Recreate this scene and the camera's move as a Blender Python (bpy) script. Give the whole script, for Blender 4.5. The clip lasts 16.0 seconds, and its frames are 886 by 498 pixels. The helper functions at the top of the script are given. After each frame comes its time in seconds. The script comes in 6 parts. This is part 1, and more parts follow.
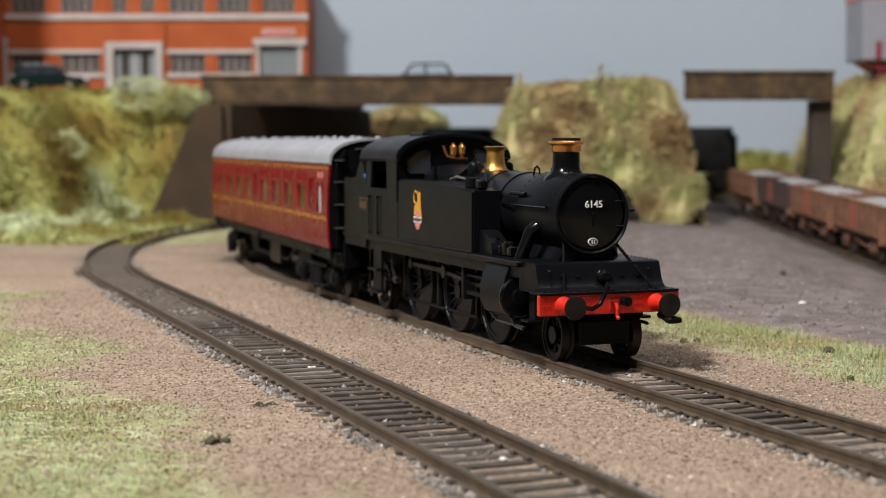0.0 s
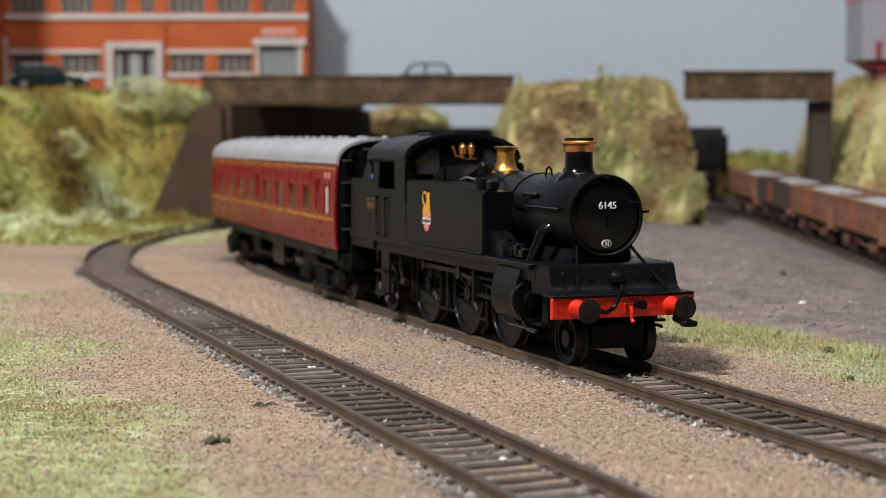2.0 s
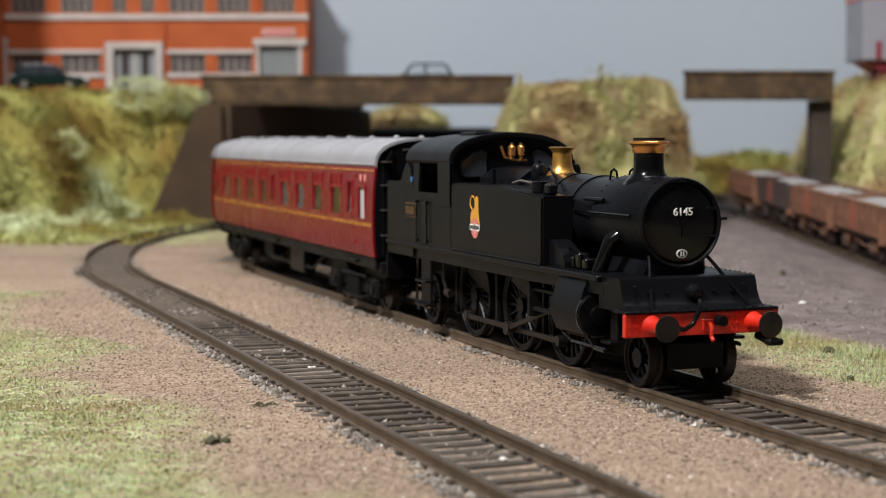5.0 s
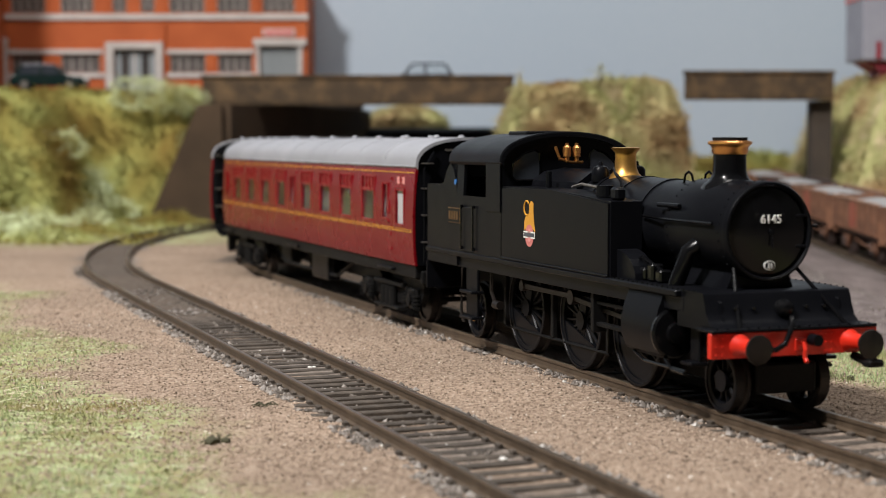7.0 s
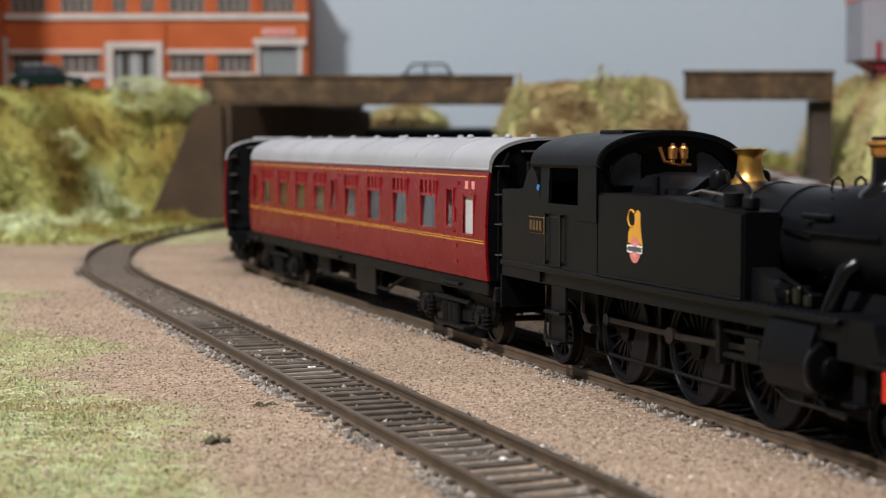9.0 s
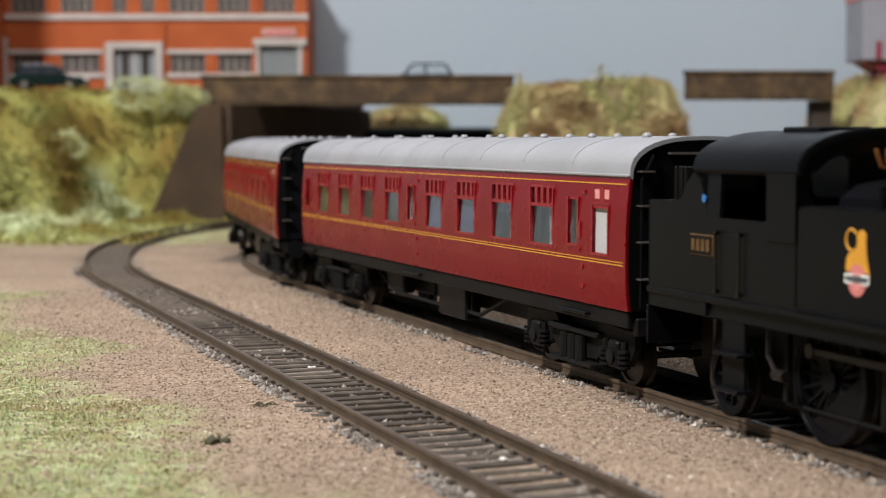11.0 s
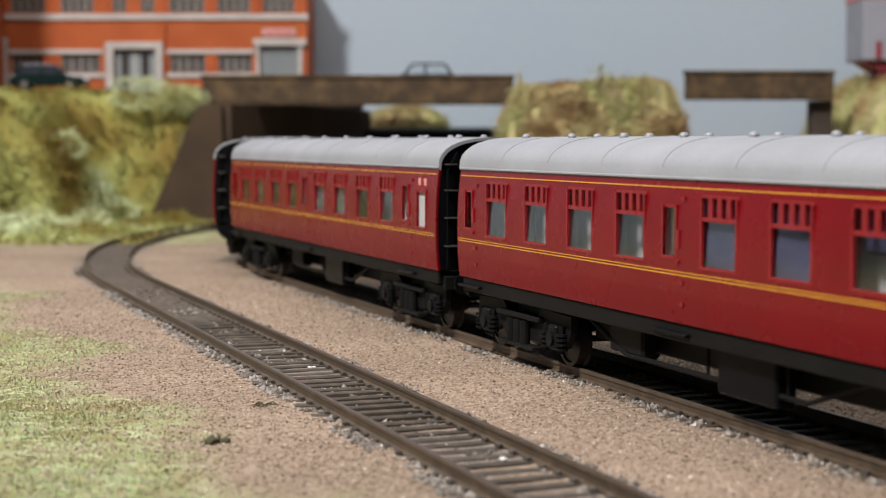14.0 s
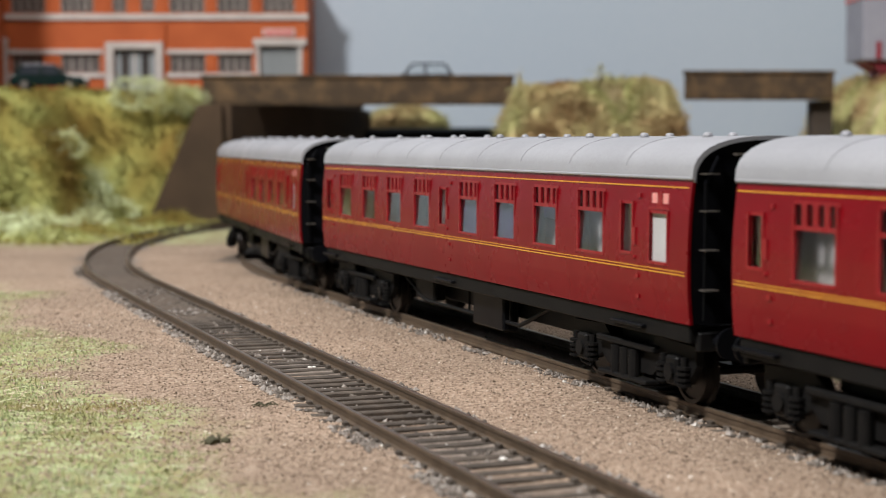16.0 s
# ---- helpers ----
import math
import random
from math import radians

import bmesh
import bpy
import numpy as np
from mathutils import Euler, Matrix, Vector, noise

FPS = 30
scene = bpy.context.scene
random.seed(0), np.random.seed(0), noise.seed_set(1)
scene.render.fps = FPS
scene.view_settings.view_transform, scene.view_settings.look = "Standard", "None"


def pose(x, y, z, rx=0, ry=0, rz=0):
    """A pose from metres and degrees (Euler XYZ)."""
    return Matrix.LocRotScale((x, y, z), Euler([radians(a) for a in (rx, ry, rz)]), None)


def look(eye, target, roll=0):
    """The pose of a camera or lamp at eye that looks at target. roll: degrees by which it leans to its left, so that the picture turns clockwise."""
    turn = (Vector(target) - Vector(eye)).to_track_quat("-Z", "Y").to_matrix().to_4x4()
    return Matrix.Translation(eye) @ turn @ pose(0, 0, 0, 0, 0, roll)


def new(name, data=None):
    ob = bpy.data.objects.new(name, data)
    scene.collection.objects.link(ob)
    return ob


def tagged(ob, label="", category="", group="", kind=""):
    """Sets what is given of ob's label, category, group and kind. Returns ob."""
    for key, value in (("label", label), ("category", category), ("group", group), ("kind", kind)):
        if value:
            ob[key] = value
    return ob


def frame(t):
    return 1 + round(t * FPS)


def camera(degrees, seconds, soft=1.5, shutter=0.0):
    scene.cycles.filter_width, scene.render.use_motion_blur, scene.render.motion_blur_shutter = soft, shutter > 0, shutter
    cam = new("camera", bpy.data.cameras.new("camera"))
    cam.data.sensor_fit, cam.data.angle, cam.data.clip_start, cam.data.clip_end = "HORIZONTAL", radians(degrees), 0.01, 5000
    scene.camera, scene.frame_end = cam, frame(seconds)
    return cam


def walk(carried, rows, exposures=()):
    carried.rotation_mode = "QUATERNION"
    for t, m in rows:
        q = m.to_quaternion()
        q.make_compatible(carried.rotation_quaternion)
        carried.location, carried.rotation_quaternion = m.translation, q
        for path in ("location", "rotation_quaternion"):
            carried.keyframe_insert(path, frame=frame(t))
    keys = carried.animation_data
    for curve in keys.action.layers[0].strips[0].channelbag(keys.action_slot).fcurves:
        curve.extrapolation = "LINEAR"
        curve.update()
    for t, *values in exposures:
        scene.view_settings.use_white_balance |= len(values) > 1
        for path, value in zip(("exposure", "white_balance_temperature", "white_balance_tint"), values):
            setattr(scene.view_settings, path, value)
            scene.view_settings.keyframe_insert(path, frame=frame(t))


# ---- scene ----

# All building dimensions below are in millimetres; MM brings them to metres.
MM = 0.001
cam = camera(30.74, 16.0, 1.0, 0.35)
walk(cam, [(0.0, pose(0, 0, 0.05198, 86.167, 0.03, 0)), (16.0, pose(0, 0, 0.05198, 86.167, 0.03, 0))],
     [(0.0, 0.0), (16.0, 0.0)])
cam.data.dof.use_dof = True
cam.data.dof.focus_distance = 0.37
cam.data.dof.aperture_fstop = 28.0

# ---- light: unseen lamps over the layout ----
world = bpy.data.worlds.new("hall")
scene.world = world
world.use_nodes = True
world.node_tree.nodes["Background"].inputs[0].default_value = (0.95, 0.95, 1.0, 1)
world.node_tree.nodes["Background"].inputs[1].default_value = 0.10


def area_lamp(name, eye, target, size, watts, colour):
    data = bpy.data.lights.new(name, "AREA")
    data.shape, data.size, data.size_y = "RECTANGLE", size[0], size[1]
    data.energy, data.color = watts, colour
    ob = new(name, data)
    ob.matrix_world = look(eye, target)
    return tagged(ob, "unseen lamp above the layout", "lamp")


area_lamp("key_lamp", (-0.66, -0.18, 1.15), (-0.05, 0.6, 0.0), (0.15, 0.15), 31.5, (1.0, 0.97, 0.945))
# broad fill added overhead for soft light, no lamp is seen there
area_lamp("rig_lamp", (0.15, 0.25, 1.5), (0.05, 0.75, 0.0), (1.2, 0.2), 12, (1.0, 0.97, 0.94))


# ---- materials ----
def mat(name, c1, c2=None, rough=0.6, scale=200.0, bump=0.15, fine=1500.0, metal=0.0, spec=0.5, bumpdist=0.0004, vary=0.0, mid=0.5):
    """Two colours mixed by coarse and fine noise, roughness breakup and fine relief."""
    m = bpy.data.materials.new(name)
    m.use_nodes = True
    nt = m.node_tree
    b = nt.nodes["Principled BSDF"]
    co = nt.nodes.new("ShaderNodeTexCoord")
    n1 = nt.nodes.new("ShaderNodeTexNoise")
    n1.inputs["Scale"].default_value, n1.inputs["Detail"].default_value = scale, 6
    n2 = nt.nodes.new("ShaderNodeTexNoise")
    n2.inputs["Scale"].default_value, n2.inputs["Detail"].default_value = fine, 4
    for n in (n1, n2):
        nt.links.new(co.outputs["Object"], n.inputs["Vector"])
    add = nt.nodes.new("ShaderNodeMath")
    add.operation = "MULTIPLY_ADD"
    nt.links.new(n2.outputs["Fac"], add.inputs[0])
    add.inputs[1].default_value = 0.5
    nt.links.new(n1.outputs["Fac"], add.inputs[2])
    ramp = nt.nodes.new("ShaderNodeValToRGB")
    c2 = c2 or tuple(v * 0.75 for v in c1)
    ramp.color_ramp.elements[0].position, ramp.color_ramp.elements[1].position = mid + 0.05, mid + 0.45
    ramp.color_ramp.elements[0].color, ramp.color_ramp.elements[1].color = (*c1, 1), (*c2, 1)
    nt.links.new(add.outputs[0], ramp.inputs[0])
    out = ramp.outputs[0]
    if vary:
        info = nt.nodes.new("ShaderNodeObjectInfo")
        hsv = nt.nodes.new("ShaderNodeHueSaturation")
        mr = nt.nodes.new("ShaderNodeMapRange")
        mr.inputs[3].default_value, mr.inputs[4].default_value = 1 - vary, 1 + vary
        nt.links.new(info.outputs["Random"], mr.inputs[0])
        nt.links.new(mr.outputs[0], hsv.inputs["Value"])
        nt.links.new(out, hsv.inputs["Color"])
        out = hsv.outputs[0]
    nt.links.new(out, b.inputs["Base Color"])
    rr = nt.nodes.new("ShaderNodeMapRange")
    rr.inputs[3].default_value, rr.inputs[4].default_value = max(rough - 0.1, 0.02), min(rough + 0.12, 1)
    nt.links.new(n1.outputs["Fac"], rr.inputs[0])
    nt.links.new(rr.outputs[0], b.inputs["Roughness"])
    b.inputs["Metallic"].default_value = metal
    b.inputs["Specular IOR Level"].default_value = spec
    if bump:
        bp = nt.nodes.new("ShaderNodeBump")
        bp.inputs["Strength"].default_value, bp.inputs["Distance"].default_value = bump, bumpdist
        nt.links.new(n2.outputs["Fac"], bp.inputs["Height"])
        nt.links.new(bp.outputs[0], b.inputs["Normal"])
    return m


def island_mat(name, stops, rough=0.8, transl=0.0):
    """Colour picked per separate piece of a joined mesh."""
    m = bpy.data.materials.new(name)
    m.use_nodes = True
    nt = m.node_tree
    b = nt.nodes["Principled BSDF"]
    g = nt.nodes.new("ShaderNodeNewGeometry")
    ramp = nt.nodes.new("ShaderNodeValToRGB")
    ramp.color_ramp.elements.remove(ramp.color_ramp.elements[1])
    for i, (p, c) in enumerate(stops):
        e = ramp.color_ramp.elements[0] if i == 0 else ramp.color_ramp.elements.new(p)
        e.position, e.color = p, (*c, 1)
    nt.links.new(g.outputs["Random Per Island"], ramp.inputs[0])
    nt.links.new(ramp.outputs[0], b.inputs["Base Color"])
    b.inputs["Roughness"].default_value = rough
    return m


def ground_mat():
    m = bpy.data.materials.new("scenic_ground")
    m.use_nodes = True
    nt = m.node_tree
    b = nt.nodes["Principled BSDF"]
    co = nt.nodes.new("ShaderNodeTexCoord")
    att = nt.nodes.new("ShaderNodeAttribute")
    att.attribute_name = "zone"
    sep = nt.nodes.new("ShaderNodeSeparateColor")
    nt.links.new(att.outputs["Color"], sep.inputs[0])

    def noisy(scale, detail, c):
        n = nt.nodes.new("ShaderNodeTexNoise")
        n.inputs["Scale"].default_value, n.inputs["Detail"].default_value = scale, detail
        n.inputs["Roughness"].default_value = 0.7
        nt.links.new(co.outputs["Object"], n.inputs["Vector"])
        r = nt.nodes.new("ShaderNodeValToRGB")
        r.color_ramp.elements.remove(r.color_ramp.elements[1])
        for i, (p, cc) in enumerate(c):
            e = r.color_ramp.elements[0] if i == 0 else r.color_ramp.elements.new(p)
            e.position, e.color = p, (*cc, 1)
        nt.links.new(n.outputs["Fac"], r.inputs[0])
        return r.outputs[0], n

    sand, ns = noisy(900, 8, [(0.28, (0.085, 0.060, 0.042)), (0.44, (0.27, 0.195, 0.141)), (0.56, (0.395, 0.298, 0.225)), (0.72, (0.58, 0.475, 0.38))])
    grass, ng = noisy(160, 8, [(0.28, (0.22, 0.15, 0.07)), (0.38, (0.31, 0.26, 0.125)), (0.5, (0.36, 0.37, 0.18)), (0.62, (0.44, 0.50, 0.28)), (0.75, (0.60, 0.55, 0.38))])
    yard, ny = noisy(110, 9, [(0.3, (0.115, 0.092, 0.088)), (0.5, (0.195, 0.160, 0.152)), (0.7, (0.295, 0.25, 0.24))])
    infill, ni = noisy(420, 8, [(0.3, (0.060, 0.047, 0.037)), (0.5, (0.115, 0.092, 0.074)), (0.7, (0.19, 0.16, 0.135))])
    dark, nd = noisy(700, 8, [(0.3, (0.09, 0.078, 0.068)), (0.48, (0.21, 0.182, 0.16)), (0.65, (0.34, 0.30, 0.27))])

    def mix(fac, a, c):
        x = nt.nodes.new("ShaderNodeMix")
        x.data_type = "RGBA"
        nt.links.new(fac, x.inputs[0])
        nt.links.new(a, x.inputs[6])
        nt.links.new(c, x.inputs[7])
        return x.outputs[2]

    blot = nt.nodes.new("ShaderNodeTexNoise")
    blot.inputs["Scale"].default_value, blot.inputs["Detail"].default_value = 22, 5
    nt.links.new(co.outputs["Object"], blot.inputs["Vector"])
    br = nt.nodes.new("ShaderNodeMapRange")
    br.inputs[3].default_value, br.inputs[4].default_value = 0.68, 1.34
    nt.links.new(blot.outputs["Fac"], br.inputs[0])
    c = mix(sep.outputs[0], sand, grass)
    c = mix(sep.outputs[1], c, yard)
    c = mix(sep.outputs[2], c, dark)
    c = mix(att.outputs["Alpha"], c, infill)
    hs = nt.nodes.new("ShaderNodeHueSaturation")
    nt.links.new(br.outputs[0], hs.inputs["Value"])
    nt.links.new(c, hs.inputs["Color"])
    nt.links.new(hs.outputs[0], b.inputs["Base Color"])
    b.inputs["Roughness"].default_value = 0.9
    b.inputs["Specular IOR Level"].default_value = 0.2
    bp = nt.nodes.new("ShaderNodeBump")
    bp.inputs["Strength"].default_value, bp.inputs["Distance"].default_value = 0.9, 0.0009
    nt.links.new(ns.outputs["Fac"], bp.inputs["Height"])
    nt.links.new(bp.outputs[0], b.inputs["Normal"])
    return m


M_GROUND = ground_mat()
M_BLACK = mat("satin_black_paint", (0.0038, 0.0041, 0.0055), (0.0052, 0.0054, 0.0068), 0.32, 120, 0.06, 2500, spec=0.09)
M_BLACKGLOSS = mat("gloss_black_paint", (0.003, 0.003, 0.0036), (0.0045, 0.0045, 0.005), 0.16, 120, 0.06, 2500, spec=0.22)
M_BLACKMATT = mat("matt_black_plastic", (0.0062, 0.0062, 0.0066), (0.0115, 0.011, 0.0108), 0.5, 150, 0.2, 2500, spec=0.10)
M_COPPER = mat("copper", (0.75, 0.36, 0.13), (0.60, 0.27, 0.09), 0.28, 200, 0.05, 2000, metal=0.9)
M_BRASS = mat("brass", (0.72, 0.40, 0.11), (0.56, 0.30, 0.075), 0.36, 200, 0.05, 2000, metal=0.9)
M_STEEL = mat("dull_steel", (0.35, 0.32, 0.29), (0.20, 0.17, 0.15), 0.35, 300, 0.1, 2000, metal=0.8)
M_RED = mat("buffer_beam_red", (0.62, 0.022, 0.008), (0.50, 0.018, 0.008), 0.4, 150, 0.06, 2500)
M_WHITE = mat("white_lettering", (0.85, 0.85, 0.82), (0.75, 0.75, 0.72), 0.5, 300, 0)
M_MAROON = mat("maroon_paint", (0.185, 0.0034, 0.0078), (0.152, 0.0029, 0.0066), 0.27, 60, 0.05, 2500, spec=0.24)
M_SCARLET = mat("fresh_maroon_paint", (0.26, 0.007, 0.014), (0.22, 0.008, 0.014), 0.25, 60, 0.05, 2500, spec=0.4)
M_ROOF = mat("grey_roof_paint", (0.325, 0.33, 0.36), (0.265, 0.27, 0.295), 0.5, 45, 0.1, 1500)
M_LINE = mat("gold_lining", (0.70, 0.34, 0.035), (0.60, 0.28, 0.03), 0.45, 200, 0)
M_CREAM = mat("pale_interior", (0.30, 0.285, 0.29), (0.22, 0.21, 0.215), 0.6, 60, 0)
# navy that stands in for a reflection in the coach panes
M_BLUE = mat("navy_seat", (0.016, 0.015, 0.050), (0.010, 0.010, 0.03), 0.7, 200, 0.2)
M_BLIND = mat("frosted_white", (0.52, 0.52, 0.53), (0.44, 0.44, 0.45), 0.5, 100, 0)
M_RAIL = mat("weathered_rail", (0.085, 0.060, 0.040), (0.145, 0.105, 0.072), 0.42, 250, 0.2, 2500, metal=0.35)
M_WHEEL = mat("dark_wheel_steel", (0.012, 0.010, 0.009), (0.028, 0.021, 0.018), 0.4, 300, 0.1, 2000, metal=0.5)
M_RAILTOP = mat("worn_railhead", (0.20, 0.17, 0.14), (0.11, 0.088, 0.068), 0.32, 250, 0.1, 2500, metal=0.7)
M_SLEEPER = mat("sleeper_brown_black", (0.048, 0.037, 0.028), (0.092, 0.074, 0.058), 0.75, 300, 0.4, 2500, vary=0.22)
M_GIRDER = mat("weathered_brown_girder", (0.175, 0.102, 0.042), (0.055, 0.034, 0.017), 0.8, 85, 0.4, 420, mid=0.36)
M_DARKWALL = mat("sooty_stone", (0.075, 0.055, 0.04), (0.045, 0.035, 0.028), 0.85, 40, 0.3, 500)
M_WALL = mat("brown_wing_wall", (0.070, 0.040, 0.019), (0.042, 0.025, 0.013), 0.85, 30, 0.3, 500)
M_BRICK = mat("orange_brick", (0.47, 0.100, 0.020), (0.37, 0.075, 0.016), 0.75, 40, 0.2, 900)
M_STONE = mat("white_stone_trim", (0.54, 0.49, 0.46), (0.43, 0.39, 0.365), 0.7, 60, 0.1, 900)
M_GREYDOOR = mat("grey_shutter", (0.26, 0.28, 0.29), (0.22, 0.24, 0.25), 0.5, 60, 0.1, 900)
M_WINDARK = mat("dark_window", (0.05, 0.045, 0.045), (0.09, 0.075, 0.07), 0.2, 40, 0)
M_BACK = mat("pale_blue_backdrop", (0.40, 0.47, 0.55), (0.44, 0.50, 0.57), 0.8, 3, 0.05, 300)
M_RUST = mat("rusty_wagon_brown", (0.27, 0.125, 0.068), (0.12, 0.056, 0.034), 0.8, 120, 0.3, 900)
M_RUSTRED = mat("red_patch", (0.36, 0.07, 0.045), (0.28, 0.10, 0.065), 0.8, 120, 0.3, 1500)
M_DARKWAG = mat("dark_wagon_brown", (0.075, 0.045, 0.038), (0.05, 0.035, 0.03), 0.8, 90, 0.3, 1500)
M_LOAD = mat("pale_stone_load", (0.38, 0.38, 0.385), (0.24, 0.235, 0.23), 0.9, 300, 0.5, 1500)
M_GREEN = mat("dark_green_car", (0.006, 0.020, 0.018), (0.005, 0.015, 0.013), 0.2, 60, 0)
M_CARGREY = mat("dark_grey_car", (0.07, 0.08, 0.10), (0.05, 0.06, 0.075), 0.3, 60, 0)
M_TYRE = mat("black_rubber", (0.015, 0.015, 0.015), (0.02, 0.02, 0.02), 0.8, 200, 0)
M_TOWER = mat("pale_grey_tower", (0.33, 0.33, 0.38), (0.28, 0.28, 0.33), 0.6, 60, 0)
M_TOWERRED = mat("dark_red_trim", (0.30, 0.03, 0.05), (0.24, 0.025, 0.04), 0.6, 60, 0)
M_SIGNBLUE = mat("blue_sign", (0.03, 0.16, 0.45), (0.03, 0.14, 0.40), 0.5, 60, 0)
M_PINK = mat("red_white_sign", (0.62, 0.20, 0.18), (0.55, 0.16, 0.15), 0.6, 60, 0)
M_PINK2 = mat("pale_pink_transfer", (0.72, 0.30, 0.28), (0.68, 0.26, 0.24), 0.5, 200, 0)
M_HALL = mat("hall_wall", (0.45, 0.44, 0.42), (0.40, 0.39, 0.37), 0.8, 2, 0)


def glass_mat():
    m = bpy.data.materials.new("window_glazing")
    m.use_nodes = True
    b = m.node_tree.nodes["Principled BSDF"]
    b.inputs["Base Color"].default_value = (0.9, 0.92, 0.92, 1)
    b.inputs["Roughness"].default_value = 0.06
    b.inputs["Transmission Weight"].default_value = 1.0
    b.inputs["IOR"].default_value = 1.5
    return m


M_GLASS = glass_mat()


def clear_mat():
    m = glass_mat()
    m.name = "clear_car_glazing"
    m.node_tree.nodes["Principled BSDF"].inputs["IOR"].default_value = 1.02
    return m




def scrub_mat(name, stops, scale):
    """Scrub: colour in soft patches over the bank, finer mottling, and a shift from fibre to fibre."""
    m = bpy.data.materials.new(name)
    m.use_nodes = True
    nt = m.node_tree
    b = nt.nodes["Principled BSDF"]
    co = nt.nodes.new("ShaderNodeTexCoord")
    n1 = nt.nodes.new("ShaderNodeTexNoise")
    n1.inputs["Scale"].default_value, n1.inputs["Detail"].default_value, n1.inputs["Roughness"].default_value = scale, 4, 0.6
    nt.links.new(co.outputs["Object"], n1.inputs["Vector"])
    ramp = nt.nodes.new("ShaderNodeValToRGB")
    ramp.color_ramp.elements.remove(ramp.color_ramp.elements[1])
    for i, (p, c) in enumerate(stops):
        e = ramp.color_ramp.elements[0] if i == 0 else ramp.color_ramp.elements.new(p)
        e.position, e.color = p, (*c, 1)
    nt.links.new(n1.outputs["Fac"], ramp.inputs[0])
    g = nt.nodes.new("ShaderNodeNewGeometry")
    mr = nt.nodes.new("ShaderNodeMapRange")
    mr.inputs[3].default_value, mr.inputs[4].default_value = 0.85, 1.15
    nt.links.new(g.outputs["Random Per Island"], mr.inputs[0])
    hs = nt.nodes.new("ShaderNodeHueSaturation")
    nt.links.new(mr.outputs[0], hs.inputs["Value"])
    nt.links.new(ramp.outputs[0], hs.inputs["Color"])
    nt.links.new(hs.outputs[0], b.inputs["Base Color"])
    b.inputs["Roughness"].default_value = 0.9
    b.inputs["Specular IOR Level"].default_value = 0.15
    return m


M_SCRUB = scrub_mat("straw_scrub", [(0.3, (0.30, 0.18, 0.085)), (0.4, (0.43, 0.32, 0.16)), (0.5, (0.52, 0.46, 0.23)), (0.58, (0.41, 0.41, 0.17)), (0.66, (0.57, 0.47, 0.28)), (0.75, (0.62, 0.56, 0.36))], 22)
M_GRASS = scrub_mat("static_grass", [(0.28, (0.26, 0.17, 0.07)), (0.38, (0.34, 0.29, 0.13)), (0.5, (0.34, 0.38, 0.18)), (0.6, (0.38, 0.47, 0.26)), (0.75, (0.58, 0.56, 0.38))], 22)
M_PUFF = scrub_mat("pale_clump_fibre", [(0.3, (0.42, 0.42, 0.20)), (0.45, (0.58, 0.62, 0.34)), (0.6, (0.66, 0.72, 0.46)), (0.75, (0.50, 0.62, 0.36))], 30)
M_LUSH = scrub_mat("olive_green_scrub", [(0.30, (0.10, 0.055, 0.014)), (0.40, (0.20, 0.135, 0.034)), (0.5, (0.27, 0.235, 0.065)), (0.58, (0.34, 0.35, 0.12)), (0.68, (0.56, 0.58, 0.32)), (0.8, (0.28, 0.18, 0.05))], 10)
M_STONES = island_mat("ballast_stone", [(0.0, (0.07, 0.058, 0.048)), (0.4, (0.16, 0.135, 0.115)), (0.75, (0.26, 0.23, 0.205)), (0.985, (0.36, 0.33, 0.30)), (1.0, (0.7, 0.68, 0.64))], 0.8)
M_GRAINS = island_mat("sand_grain", [(0.0, (0.10, 0.07, 0.048)), (0.3, (0.265, 0.193, 0.14)), (0.7, (0.39, 0.298, 0.226)), (0.993, (0.50, 0.405, 0.32)), (1.0, (0.85, 0.80, 0.72))], 0.85)
M_STRAND = island_mat("pale_fibre_strand", [(0.0, (0.40, 0.46, 0.22)), (0.5, (0.62, 0.62, 0.38)), (0.8, (0.80, 0.74, 0.50)), (1.0, (0.85, 0.86, 0.74))], 0.45)


# ---- mesh helpers (millimetres) ----
def part(name, bm, material, parent=None, label="", at=None, smooth=False):
    me = bpy.data.meshes.new(name)
    bmesh.ops.scale(bm, vec=(MM, MM, MM), verts=bm.verts)
    bmesh.ops.recalc_face_normals(bm, faces=bm.faces)
    bm.to_mesh(me)
    bm.free()
    me.materials.append(material)
    if smooth:
        for p in me.polygons:
            p.use_smooth = True
        me.set_sharp_from_angle(angle=radians(35))
    ob = new(name, me)
    if parent is not None:
        ob.parent = parent
    if at is not None:
        ob.location = Vector(at) * MM
    if label:
        tagged(ob, label)
    return ob


def again(ob, name, parent, at, rot=None):
    """Another object on the same mesh."""
    o = new(name, ob.data)
    o.parent = parent
    o.location = Vector(at) * MM
    if rot:
        o.rotation_euler = rot
    return o


def B(bm, x0, x1, y0, y1, z0, z1, bev=0.0, seg=1):
    r = bmesh.ops.create_cube(bm, size=1)
    vs = r["verts"]
    bmesh.ops.scale(bm, vec=(abs(x1 - x0), abs(y1 - y0), abs(z1 - z0)), verts=vs)
    bmesh.ops.translate(bm, vec=((x0 + x1) / 2, (y0 + y1) / 2, (z0 + z1) / 2), verts=vs)
    if bev:
        es = list({e for v in vs for e in v.link_edges})
        bmesh.ops.bevel(bm, geom=es, offset=bev, segments=seg, affect="EDGES", profile=0.5)
    return bm


def box(x0, x1, y0, y1, z0, z1, bev=0.0, seg=1):
    return B(bmesh.new(), x0, x1, y0, y1, z0, z1, bev, seg)


